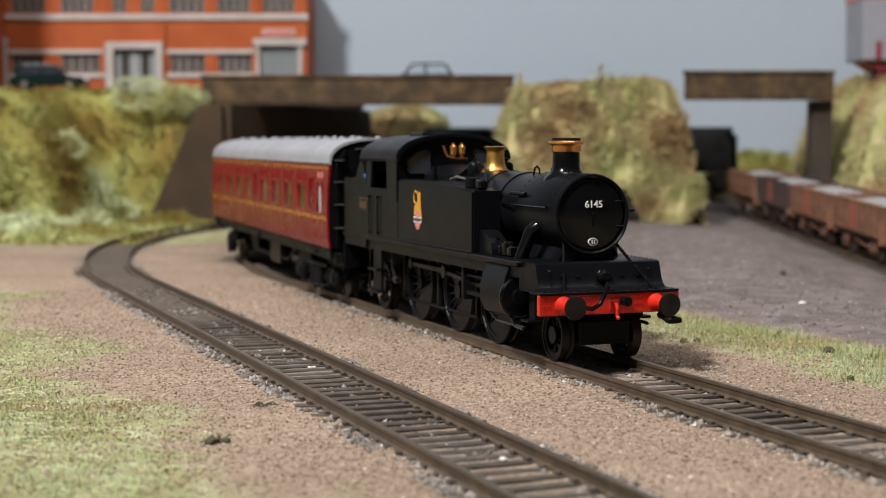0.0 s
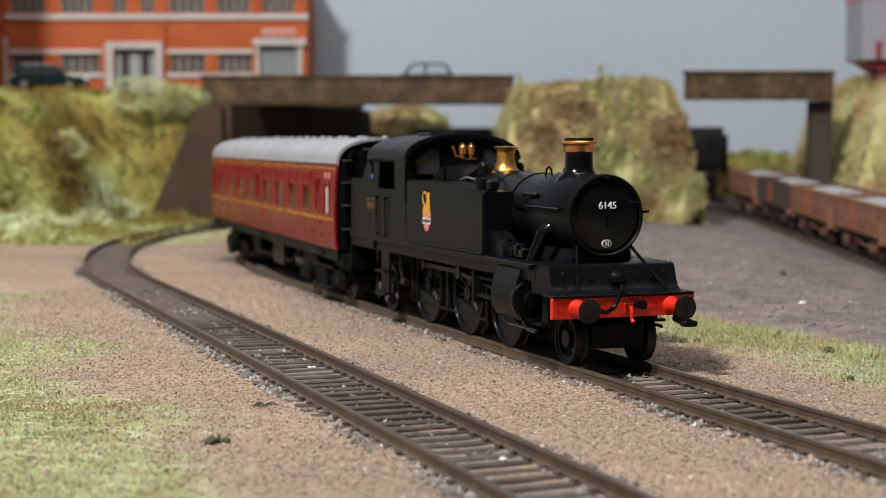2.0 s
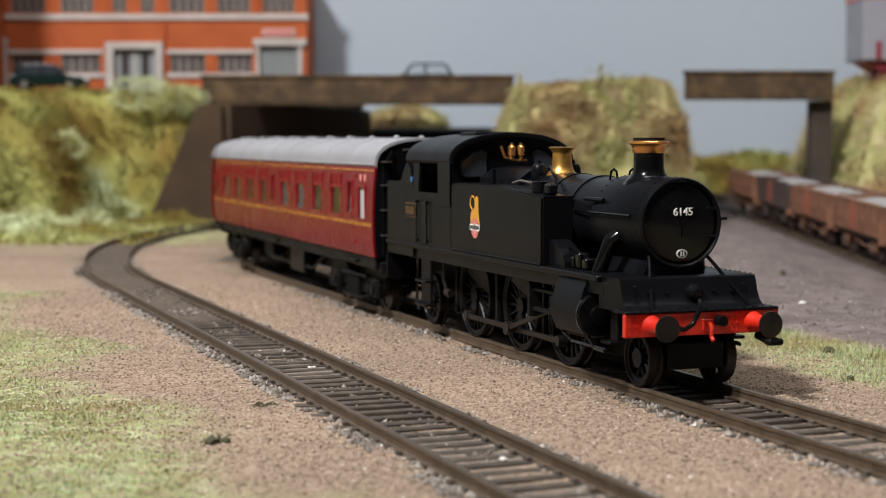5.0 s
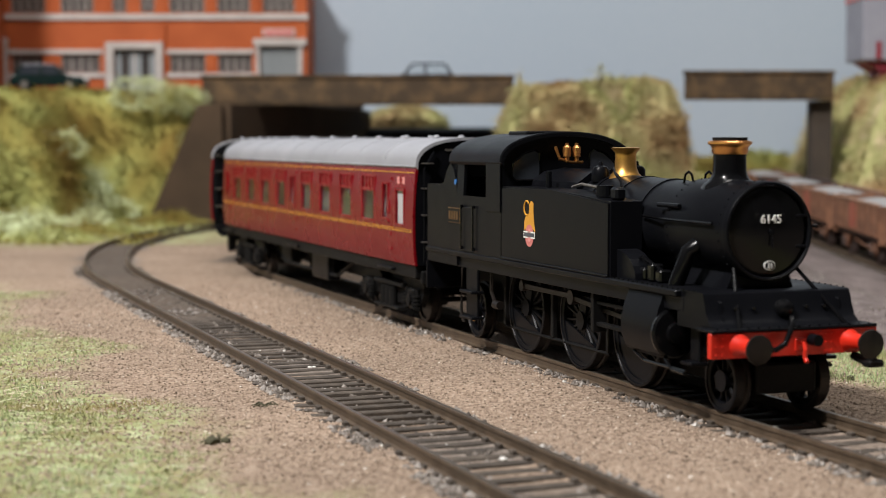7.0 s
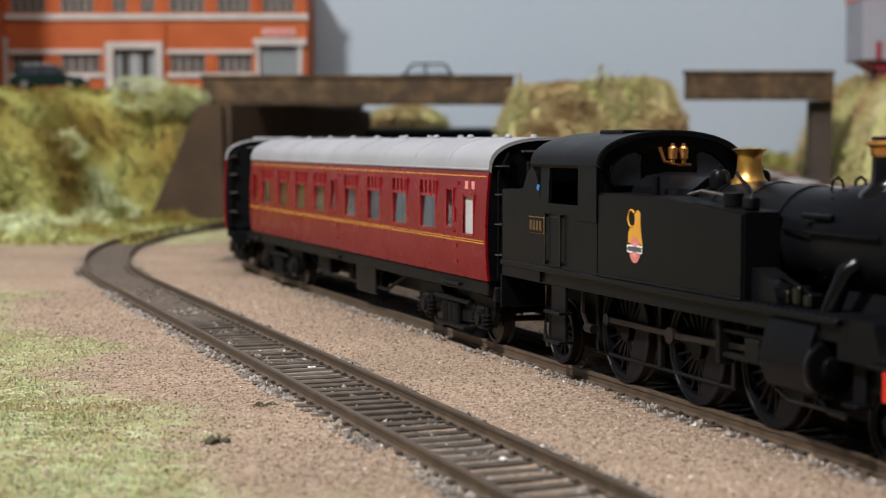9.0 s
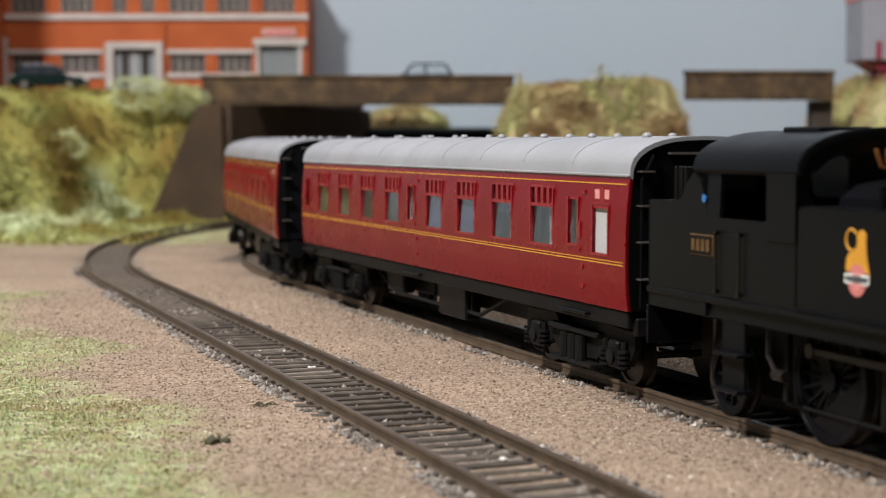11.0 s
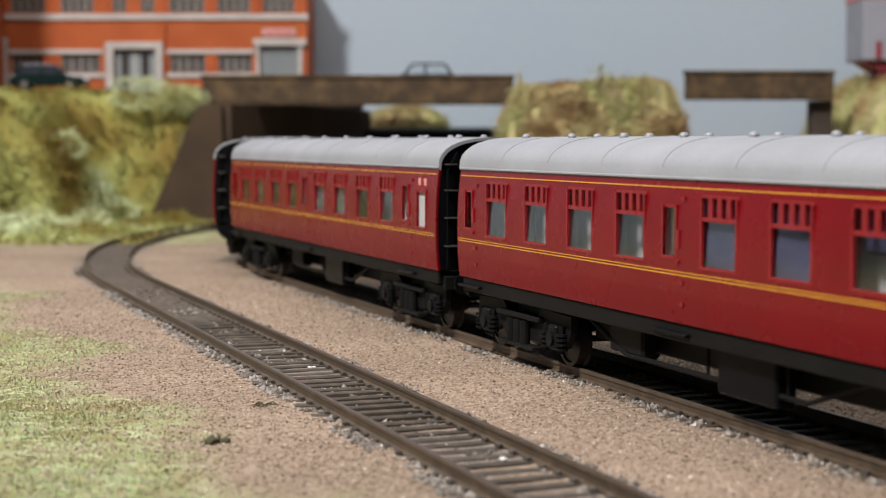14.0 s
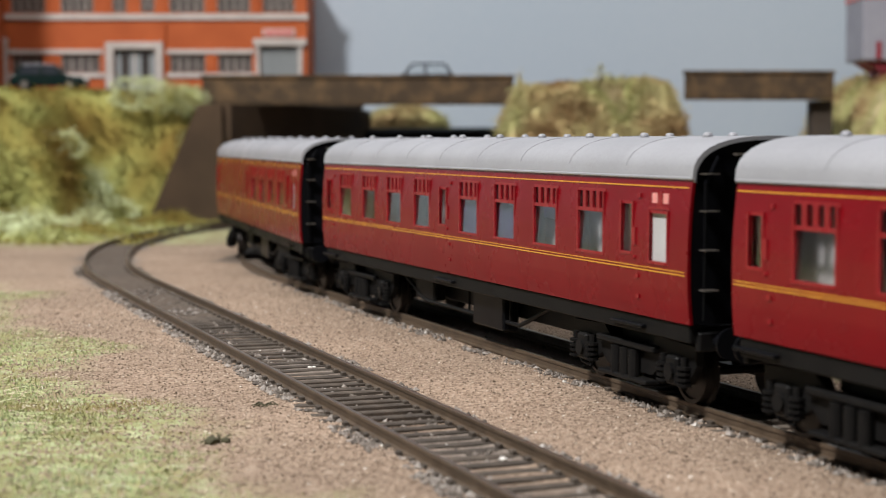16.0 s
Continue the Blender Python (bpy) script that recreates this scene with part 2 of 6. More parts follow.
def C(bm, p0, p1, r0, r1=None, n=20, bev=0.0):
    p0, p1 = Vector(p0), Vector(p1)
    d = p1 - p0
    r = bmesh.ops.create_cone(bm, cap_ends=True, segments=n, radius1=r0, radius2=r0 if r1 is None else r1, depth=d.length)
    m = Matrix.Translation((p0 + p1) / 2) @ d.to_track_quat("Z", "Y").to_matrix().to_4x4()
    bmesh.ops.transform(bm, matrix=m, verts=r["verts"])
    return bm


def lathe(bm, prof, centre, axis="z", n=32):
    """prof: (radius, height) pairs, turned round the axis through centre."""
    rings = []
    cx, cy, cz = centre
    for r, h in prof:
        ring = []
        for i in range(n):
            a = 2 * math.pi * i / n
            if axis == "z":
                p = (cx + r * math.cos(a), cy + r * math.sin(a), cz + h)
            elif axis == "x":
                p = (cx + h, cy + r * math.cos(a), cz + r * math.sin(a))
            else:
                p = (cx + r * math.cos(a), cy + h, cz + r * math.sin(a))
            ring.append(bm.verts.new(p))
        rings.append(ring)
    for a, b in zip(rings, rings[1:]):
        for i in range(n):
            bm.faces.new((a[i], a[(i + 1) % n], b[(i + 1) % n], b[i]))
    for ring in (rings[0], rings[-1]):
        bm.faces.new(ring)
    return bm


def tube(bm, pts, r, n=8):
    pts = [Vector(p) for p in pts]
    rings = []
    for i, p in enumerate(pts):
        d = (pts[min(i + 1, len(pts) - 1)] - pts[max(i - 1, 0)]).normalized()
        q = d.to_track_quat("Z", "Y")
        rings.append([bm.verts.new(p + q @ Vector((r * math.cos(2 * math.pi * k / n), r * math.sin(2 * math.pi * k / n), 0))) for k in range(n)])
    for a, b in zip(rings, rings[1:]):
        for i in range(n):
            bm.faces.new((a[i], a[(i + 1) % n], b[(i + 1) % n], b[i]))
    bm.faces.new(rings[0])
    bm.faces.new(rings[-1])
    return bm


def prism(bm, poly, axis, a0, a1):
    """A polygon in the plane across the axis, pushed from a0 to a1."""
    def p3(u, v, w):
        return {"x": (w, u, v), "y": (u, w, v), "z": (u, v, w)}[axis]
    lo = [bm.verts.new(p3(u, v, a0)) for u, v in poly]
    hi = [bm.verts.new(p3(u, v, a1)) for u, v in poly]
    n = len(poly)
    bm.faces.new(lo)
    bm.faces.new(hi)
    for i in range(n):
        bm.faces.new((lo[i], lo[(i + 1) % n], hi[(i + 1) % n], hi[i]))
    return bm


def holed(bm, us, vs, holes, place_out, place_in):
    """A wall of cells between the lines us and vs, open where holes lie; two skins and the reveals."""
    us, vs = sorted(set(us)), sorted(set(vs))

    def is_open(i, j):
        if i < 0 or j < 0 or i >= len(us) - 1 or j >= len(vs) - 1:
            return True
        cu, cv = (us[i] + us[i + 1]) / 2, (vs[j] + vs[j + 1]) / 2
        return any(h[0] < cu < h[1] and h[2] < cv < h[3] for h in holes)
    vo, vi = {}, {}

    def o(i, j):
        if (i, j) not in vo:
            vo[i, j] = bm.verts.new(place_out(us[i], vs[j]))
        return vo[i, j]

    def n(i, j):
        if (i, j) not in vi:
            vi[i, j] = bm.verts.new(place_in(us[i], vs[j]))
        return vi[i, j]
    for i in range(len(us) - 1):
        for j in range(len(vs) - 1):
            if is_open(i, j):
                continue
            bm.faces.new((o(i, j), o(i + 1, j), o(i + 1, j + 1), o(i, j + 1)))
            bm.faces.new((n(i, j), n(i, j + 1), n(i + 1, j + 1), n(i + 1, j)))
            for di, dj, p, q in ((-1, 0, (i, j), (i, j + 1)), (1, 0, (i + 1, j), (i + 1, j + 1)), (0, -1, (i, j), (i + 1, j)), (0, 1, (i, j + 1), (i + 1, j + 1))):
                if is_open(i + di, j + dj):
                    bm.faces.new((o(*p), o(*q), n(*q), n(*p)))
    return bm


def empty(name, m=None, parent=None):
    e = new(name)
    e.empty_display_size = 0.01
    if parent is not None:
        e.parent = parent
    if m is not None:
        e.matrix_basis = m
    return e


# ---- the lie of the tracks ----
YAW = radians(-69.601)
UX, UY = math.cos(YAW), math.sin(YAW)
NX, NY = -UY, UX
S_TAN = -613.1


class Line:
    """A track: straight at offset n, then (going back) arcs of the given radii and angles bending away."""

    def __init__(self, n, start, arcs):
        self.n, self.start, self.arcs = n, start, arcs

    def at(self, s):
        """Place (x, y) and heading at the running length s."""
        if s >= self.start:
            return self.n * NX + s * UX, self.n * NY + s * UY, YAW
        x, y, h = self.n * NX + self.start * UX, self.n * NY + self.start * UY, YAW
        left = self.start - s
        for r, deg in self.arcs:
            step = min(left, r * radians(deg))
            cx, cy = x - math.sin(h) * r, y + math.cos(h) * r
            h2 = h - step / r
            x, y, h = cx + math.sin(h2) * r, cy - math.cos(h2) * r, h2
            left -= step
            if left <= 1e-9:
                break
        return x, y, h


    def off(self, x, y):
        """Distance of a place from the line."""
        if x * UX + y * UY >= self.start:
            return abs(x * NX + y * NY - self.n)
        best = 999.0
        px, py, h = self.n * NX + self.start * UX, self.n * NY + self.start * UY, YAW
        for r, deg in self.arcs:
            cx, cy = px - math.sin(h) * r, py + math.cos(h) * r
            turn = (h - math.pi / 2 - math.atan2(y - cy, x - cx) + math.pi) % (2 * math.pi) - math.pi
            if -0.02 <= turn <= radians(min(deg, 100)) + 0.02:
                best = min(best, abs(math.hypot(x - cx, y - cy) - r))
            h -= radians(deg)
            px, py = cx + math.sin(h) * r, cy - math.cos(h) * r
        return best


TRAIN_LINE = Line(167.0, -600.0, [(600.0, 8.0), (450.0, 18.0), (6000.0, 200.0)])
FRONT_LINE = Line(100.7, S_TAN, [(740.0, 21.0), (470.0, 200.0)])


def offset_n(x, y):
    return x * NX + y * NY


# ---- ground ----
def fbm(x, y, s, seed=0.0):
    return noise.fractal(Vector((x * s, y * s, seed)), 1.0, 2.0, 4)


def smooth(a, b, v):
    t = min(max((v - a) / (b - a), 0), 1)
    return t * t * (3 - 2 * t)


def ground_z(x, y):
    n = offset_n(x, y)
    z = -2.6 + 0.5 * fbm(x, y, 0.02) + 0.25 * fbm(x, y, 0.12, 3)
    track = min(FRONT_LINE.off(x, y), TRAIN_LINE.off(x, y)) if y < 1150 else 40
    along = x * UX + y * UY
    bed = 1 - smooth(8.6, 9.4, track)
    z -= bed * 0.35 * smooth(-505, -470, along) + 0.2 * (1 - smooth(10, 15, track))
    z += bed * 0.55 * (1 - smooth(-505, -470, along))
    z += 1.3 * smooth(240, 275, n) * (1 - smooth(700, 1000, y)) * (0.4 + 0.6 * fbm(x, y, 0.012, 9))
    yard = smooth(140, 190, x) * smooth(520, 640, y)
    z = z * (1 - yard) + yard * (-12.6 + 11.7 * (min(y, 1215) - 800.0) / 450.0 + 0.4 * fbm(x, y, 0.05, 3))
    z += 7.0 * math.exp(-(((x - 165) / 60) ** 2 + ((y - 850) / 110) ** 2)) * (1 - smooth(180, 215, x))
    z += smooth(1215, 1250, y) * smooth(-120, -60, x) * 5.5
    return z


def axis_steps(stops):
    out = []
    for (a, st), (b, _) in zip(stops, stops[1:]):
        k = max(1, round((b - a) / st))
        out += [a + (b - a) * i / k for i in range(k)]
    return out + [stops[-1][0]]


def make_ground():
    xs = axis_steps([(-1400, 60), (-450, 8), (-180, 2.4), (230, 8), (500, 60), (1400, 60)])
    ys = axis_steps([(-300, 40), (140, 3), (620, 6), (1250, 30), (1700, 30)])
    verts = [(x * MM, y * MM, ground_z(x, y) * MM) for y in ys for x in xs]
    nx = len(xs)
    faces = [(j * nx + i, j * nx + i + 1, (j + 1) * nx + i + 1, (j + 1) * nx + i) for j in range(len(ys) - 1) for i in range(nx - 1)]
    me = bpy.data.meshes.new("ground")
    me.from_pydata(verts, [], faces)
    me.polygons.foreach_set("use_smooth", [True] * len(faces))
    col = me.color_attributes.new("zone", "FLOAT_COLOR", "POINT")
    data = np.zeros((len(verts), 4), dtype=np.float32)
    k = 0
    for y in ys:
        for x in xs:
            n = offset_n(x, y)
            w = 9 * fbm(x, y, 0.02, 5)
            g = 1 - smooth(40, 66, n - 14 * (1 - smooth(250, 350, y)) + w * 2.2 + 10 * fbm(x, y, 0.09, 8))
            g *= 1 - smooth(560, 640, y)
            g = max(g, smooth(206, 220, n + w) * (1 - smooth(244, 256, n + w)) * (1 - smooth(620, 700, y)) * 0.8)
            g = max(g, 0.8 * smooth(800, 930, y + 5 * w) * (1 - smooth(-150, -60, x)))
            yd = smooth(246, 262, n + w * 0.8)
            d = fill = 0.0
            if y < 1150:
                df, dt = FRONT_LINE.off(x, y), TRAIN_LINE.off(x, y)
                patchy = smooth(-0.25, 0.15, fbm(x, y, 0.025, 12))
                d = 0.85 * (1 - smooth(11, 17, df + 2.5 * fbm(x, y, 0.1, 2))) * patchy
                d = max(d, 0.5 * (1 - smooth(8, 13, dt + 2 * fbm(x, y, 0.1, 2))))
                far = 1 - 0.8 * smooth(-500, -420, x * UX + y * UY)
                fill = far * max(0.95 * (1 - smooth(8.4, 10.2, df)), 0.7 * (1 - smooth(8.4, 10.2, dt)))
            along = x * UX + y * UY
            fill = max(fill, 0.75 * math.exp(-((n - 192) / 13) ** 2 - ((along + 357) / 22) ** 2 + 0.8 * fbm(x, y, 0.06, 15)) if 168 < n < 230 else 0)
            data[k] = (g, yd, min(d, 1), min(fill, 1))
            k += 1
    col.data.foreach_set("color", data.ravel())
    me.materials.append(M_GROUND)
    return tagged(new("ground", me), "sandy textured scenic ground with grass patches", "ground", kind="structure")


make_ground()


# ---- backdrop and hall ----
def structure(name, bm, material, label, category):
    return tagged(part(name, bm, material), label, category, kind="structure")


structure("backdrop", box(-1400, 1400, 1375, 1387, -20, 700), M_BACK, "plain pale blue painted sky board", "backdrop")
structure("floor", box(-3000, 3000, -3000, 3500, -920, -900), M_HALL, "hall floor", "floor")
structure("wall_south", box(-3000, 3000, -3050, -3000, -900, 2200), M_HALL, "plain hall wall", "wall")
structure("wall_west", box(-3050, -3000, -3000, 3500, -900, 2200), M_HALL, "plain hall wall", "wall")
structure("wall_east", box(3000, 3050, -3000, 3500, -900, 2200), M_HALL, "plain hall wall", "wall")


# ---- mounds and embankments ----
def mound(name, x0, x1, y0, y1, height, label, seed, step=6.0, flare=14.0, round_top=10.0, fibre=None, count=9000, length=5.0):
    """A steep scrub-covered bank: a height sheet, densely covered with fibres."""
    fibre = fibre or M_SCRUB
    xs = [x0 - flare + i * step for i in range(int((x1 - x0 + 2 * flare) / step) + 2)]
    ys = [y0 - flare + i * step for i in range(int((y1 - y0 + 2 * flare) / step) + 2)]

    def h(x, y):
        wob = 7 * fbm(x, y, 0.035, seed) + 3 * fbm(x, y, 0.1, seed)
        d = min(x - x0, x1 - x, y - y0) + wob + flare * 0.5
        base = ground_z(x, y) - 3
        top = height(x, y) if callable(height) else height
        k = smooth(-flare * 0.6, flare * 1.2 + round_top, d)
        return base + (top - base + 4 * fbm(x, y, 0.025, seed + 4)) * k ** 0.8
    verts, faces = [], []
    for y in ys:
        for x in xs:
            verts.append(((x + 3 * fbm(x, y, 0.05, seed + 1)) * MM, (y + 3 * fbm(x, y, 0.05, seed + 2)) * MM, h(x, y) * MM))
    nx = len(xs)
    faces = [(j * nx + i, j * nx + i + 1, (j + 1) * nx + i + 1, (j + 1) * nx + i) for j in range(len(ys) - 1) for i in range(nx - 1)]
    me = bpy.data.meshes.new(name)
    me.from_pydata(verts, [], faces)
    me.polygons.foreach_set("use_smooth", [True] * len(faces))
    me.materials.append(fibre)
    ob = tagged(new(name, me), label, "embankment", kind="structure")
    rng = random.Random(seed)
    fv, ff = [], []
    V = [Vector(v) for v in verts]
    for f in faces:
        a, b, c, d = (V[i] for i in f)
        nrm = (b - a).cross(d - a)
        area = nrm.length / (step * step * MM * MM)
        nrm.normalize()
        if nrm.y > 0.5:
            continue
        k = count * area / len(faces) * 2.6
        for _ in range(int(k) + (rng.random() < k % 1)):
            u, v = rng.random(), rng.random()
            p = a + (b - a) * u + (d - a) * v
            cl = fbm(p.x * 1000, p.y * 1000 + p.z * 1000, 0.05, seed + 7)
            L = length * MM * (0.5 + rng.random()) * (1.0 + 0.8 * cl)
            dirn = (nrm + Vector((rng.gauss(0, 0.6), rng.gauss(0, 0.6), rng.gauss(0.15, 0.6)))).normalized()
            side = dirn.cross(Vector((rng.gauss(0, 1), rng.gauss(0, 1), rng.gauss(0, 1)))).normalized() * L * rng.uniform(0.03, 0.08)
            i0 = len(fv)
            bend = Vector((rng.gauss(0, 0.3), rng.gauss(0, 0.3), -0.3)) * L
            fv += [p - side, p + side, p + dirn * L * 0.6 + side, p + dirn * L * 0.6 - side, p + dirn * L + bend]
            ff += [(i0, i0 + 1, i0 + 2, i0 + 3), (i0 + 3, i0 + 2, i0 + 4)]
    fm = bpy.data.meshes.new("scrub")
    fm.from_pydata([tuple(v) for v in fv], [], ff)
    fm.materials.append(fibre)
    tagged(new("scrub", fm), "matted pale green and straw scrub fibres", "scrub", kind="stuff")
    return h


mound("embankment_centre", 46, 163, 1085, 1200, lambda x, y: 87 + 3 * smooth(60, 120, x), "scrub-covered bank between the two bridges", 11, count=9000, flare=10.0, round_top=3.0)
mound("embankment_right", 292, 640, 1120, 1330, lambda x, y: 72 + 30 * smooth(290, 345, x), "scrub-covered bank beside the road bridge", 23, count=8000)


def west_height(x, y):
    """Bank that follows the curve of the tracks and climbs to the road by the bridge."""
    edge = -276 + 44 * smooth(880, 1090, y) + 70 * smooth(1112, 1136, y)
    width = 95 - 75 * smooth(960, 1150, y)
    d = (edge - x + 12 * fbm(x, y, 0.022, 77) + 5 * fbm(x, y, 0.06, 78)) / width
    e = (y - 850 - 0.12 * (x + 246) + 14 * fbm(x, y, 0.02, 79)) / 190
    return -4 + 87 * smooth(0, 1, min(d, e, 1.0)) ** 0.75 + 8 * fbm(x, y, 0.03, 80)


west = mound("embankment_west", -365, -166, 850, 1240, west_height, "long grassy bank below the factory", 31, step=7.0, count=11000, length=5.0, fibre=M_LUSH)
mound("hillside_behind", -72, 12, 1340, 1372, 77, "dry scrub hillside beyond the bridge", 41, count=3500)
mound("verge_behind", 120, 330, 1356, 1372, 40, "low green scrub along the sky board", 43, count=2500, fibre=M_LUSH)


def clump(x, y, surface, r, seed):
    """A soft tuft of pale fibre on the bank."""
    rng = random.Random(seed)
    r *= 1.35
    c = Vector((x, y - 7, surface(x, y) + r * 0.05))
    fv, ff = [], []
    for _ in range(int(75 * r)):
        d = Vector((rng.gauss(0, 1), rng.gauss(0, 1), rng.gauss(0, 1))).normalized()
        p = c + Vector((d.x * r * 1.25, d.y * r, d.z * r * 0.8)) * rng.uniform(0.7, 1.0) * (1 + 0.35 * fbm(d.x * 30, d.z * 30, 0.05, seed))
        e = (d + Vector((rng.gauss(0, 0.6), rng.gauss(0, 0.6), rng.gauss(0, 0.6)))).normalized()
        L = rng.uniform(1.5, 4.5)
        s = e.cross(Vector((rng.gauss(0, 1), rng.gauss(0, 1), rng.gauss(0, 1)))).normalized() * L * rng.uniform(0.06, 0.14)
        i0 = len(fv)
        fv += [(p - s) * MM, (p + s) * MM, (p + e * L) * MM]
        ff.append((i0, i0 + 1, i0 + 2))
    me = bpy.data.meshes.new("scrub_clump")
    me.from_pydata([tuple(v) for v in fv], [], ff)
    me.materials.append(M_PUFF)
    return tagged(new("scrub_clump", me), "pale green fibre clump on the bank", "scrub", "clumps on the bank", "stuff")


CLUMPS = ((-242, 1092, 14), (-226, 1112, 13), (-213, 1124, 12), (-198, 1134, 12), (-184, 1140, 10), (-176, 1142, 8), (-252, 1078, 9), (-236, 1062, 10),
          (-228, 1030, 11), (-250, 975, 13), (-238, 998, 11), (-264, 955, 14), (-285, 935, 13), (-300, 950, 10), (-248, 942, 10), (-228, 975, 9))
for k, (cx, cy, cr) in enumerate(CLUMPS):
    clump(cx, cy, west, cr, 60 + k)
rng = random.Random(77)
for k in range(16):
    clump(rng.uniform(-330, -205), rng.uniform(878, 945), west, rng.uniform(5, 8.5), 90 + k)


# ---- road deck, bridges ----
structure("road", box(-420, -172.5, 1200, 1374, 86, 90.5, 0.5), M_WALL, "weathered brown road surface", "road")


def bridge(name, x0, x1, y0, y1, z0, z1, zdeck, label, legs, walls=(), abutments=(), skew=0.0):
    root = empty(name, pose(0, 0, 0))
    tagged(root, label, "bridge")
    g = box(x0, x1, y0, y0 + 7, z0, z1, 0.6)
    part("parapet", g, M_GIRDER, root)
    part("coping", box(x0 - 1, x1 + 1, y0 - 1.5, y0 + 8.5, z1 + 0.02, z1 + 2.2, 0.4), M_GIRDER, root)
    part("flange", box(x0 - 0.5, x1 + 0.5, y0 - 1.2, y0 + 4, z0 - 1.6, z0 - 0.02, 0.3), M_GIRDER, root)
    part("rear_parapet", box(x0 + skew, x1, y1 - 7, y1, zdeck - 4, z1 - 4, 0.6), M_GIRDER, root)
    part("deck", box(x0 + skew, x1, y0 + 7.05, y1 - 7.05, zdeck - 4, zdeck, 0.3), M_DARKWALL, root)
    k = int((x1 - x0) / 24)
    first = None
    for i in range(k + 1):
        x = x0 + 4 + i * (x1 - x0 - 8) / k
        if i not in (0, k):
            continue
        if first is None:
            first = part("stiffener", box(-0.9, 0.9, -0.6, 0, 0, z1 - z0 - 0.5, 0.2), M_GIRDER, root, at=(x, y0, z0 + 0.2))
        else:
            again(first, "stiffener", root, (x, y0, z0 + 0.2))
    for lx0, lx1, ly0, ly1, zt in legs:
        part("pier", box(lx0, lx1, ly0, ly1, -12, zt, 0.8), M_DARKWALL, root)
    for poly, ya, yb in walls:
        part("wing_wall", prism(bmesh.new(), poly, "y", ya, yb), M_WALL, root, "sloping brown wing wall")
    for plan in abutments:
        part("abutment", prism(bmesh.new(), plan, "z", -10, 77), M_WALL, root, "brown abutment wall running back under the deck")
    return root


bridge("road_bridge", -171, 50, 1150, 1320, 79.2, 96.6, 90.5, "long brown plate-girder road bridge over the curving tracks",
       # second block is a dark back wall added for the shade under the deck
       [(-196, -178, 1160, 1330, 77), (-178, -66, 1335, 1345, 84)],
       [([(-205, -8), (-150, -8), (-152, 77), (-168, 77)], 1108, 1114)],
       [[(-152, 1114.1), (-146, 1114.1), (-60, 1334.9), (-66, 1334.9)]])
bridge("yard_bridge", 173, 279, 1155, 1250, 82.6, 99.8, 93, "short brown girder bridge over the yard sidings",
       [(266, 281, 1165, 1182, 80.9)], skew=24.0)


# ---- tracks ----
RAIL_PROFILE = [(-1.0, -2.6), (1.0, -2.6), (1.0, -2.3), (0.3, -2.0), (0.3, -0.9), (0.52, -0.75), (0.52, -0.12), (0.38, 0.0), (-0.38, 0.0), (-0.52, -0.12), (-0.52, -0.75), (-0.3, -0.9), (-0.3, -2.0), (-1.0, -2.3)]


def rail_mesh(line, off, s0, s1):
    bm = bmesh.new()
    rings = []
    s = s0
    while s <= s1 + 1e-6:
        x, y, h = line.at(s)
        nx, ny = -math.sin(h), math.cos(h)
        rings.append([bm.verts.new((x + (off + a) * nx, y + (off + a) * ny, z)) for a, z in RAIL_PROFILE])
        s += 14.0
    k = len(RAIL_PROFILE)
    for a, b in zip(rings, rings[1:]):
        for i in range(k):
            bm.faces.new((a[i], a[(i + 1) % k], b[(i + 1) % k], b[i]))
    bm.faces.new(rings[0])
    bm.faces.new(rings[-1])
    return bm


def make_track(line, label, s0, s1, half, sleepers, sunk):
    root = empty("railway_track", pose(0, 0, 0))
    tagged(root, label, "railway track", kind="structure")
    for off in (-half, half):
        rail = part("rail", rail_mesh(line, off, s0, s1), M_RAIL, root, "weathered brown rail with a worn head")
        rail.data.materials.append(M_RAILTOP)
        for p in rail.data.polygons:
            if p.normal.z > 0.9 and p.center.z > -0.0002:
                p.material_index = 1
    shapes = []
    rng = random.Random(5)
    for k in range(5):
        bm = box(-1.2 + rng.uniform(-0.2, 0.2), 1.2, -14.6, 14.6 + rng.uniform(-0.6, 0.6), -4.6, -2.35 - rng.uniform(0, 0.2), 0.22)
        for sgn in (-1, 1):
            for e in (-1.9, 1.9):
                B(bm, -0.9, 0.9, sgn * half + e - 0.5, sgn * half + e + 0.5, -2.6, -1.7, 0.15)
        shapes.append(bm)
    meshes = []
    for k in range(sleepers):
        s = s1 - 5 - k * 6.35
        x, y, h = line.at(s)
        at = (x, y, -sunk + rng.uniform(-0.15, 0.1))
        if k < 5:
            ob = part("sleeper", shapes[k], M_SLEEPER, root, at=at)
            meshes.append(ob)
        else:
            ob = again(meshes[rng.randrange(5)], "sleeper", root, at)
        ob.rotation_euler = (0, 0, h + radians(rng.uniform(-1.2, 1.2)))
    return root


make_track(FRONT_LINE, "empty weathered railway track curving away over ballast", -1750, 60, 9.4, 120, 0.0)
make_track(TRAIN_LINE, "weathered railway track under the train, sleepers sunk in sand", -1750, 420, 9.4, 120, 0.15)


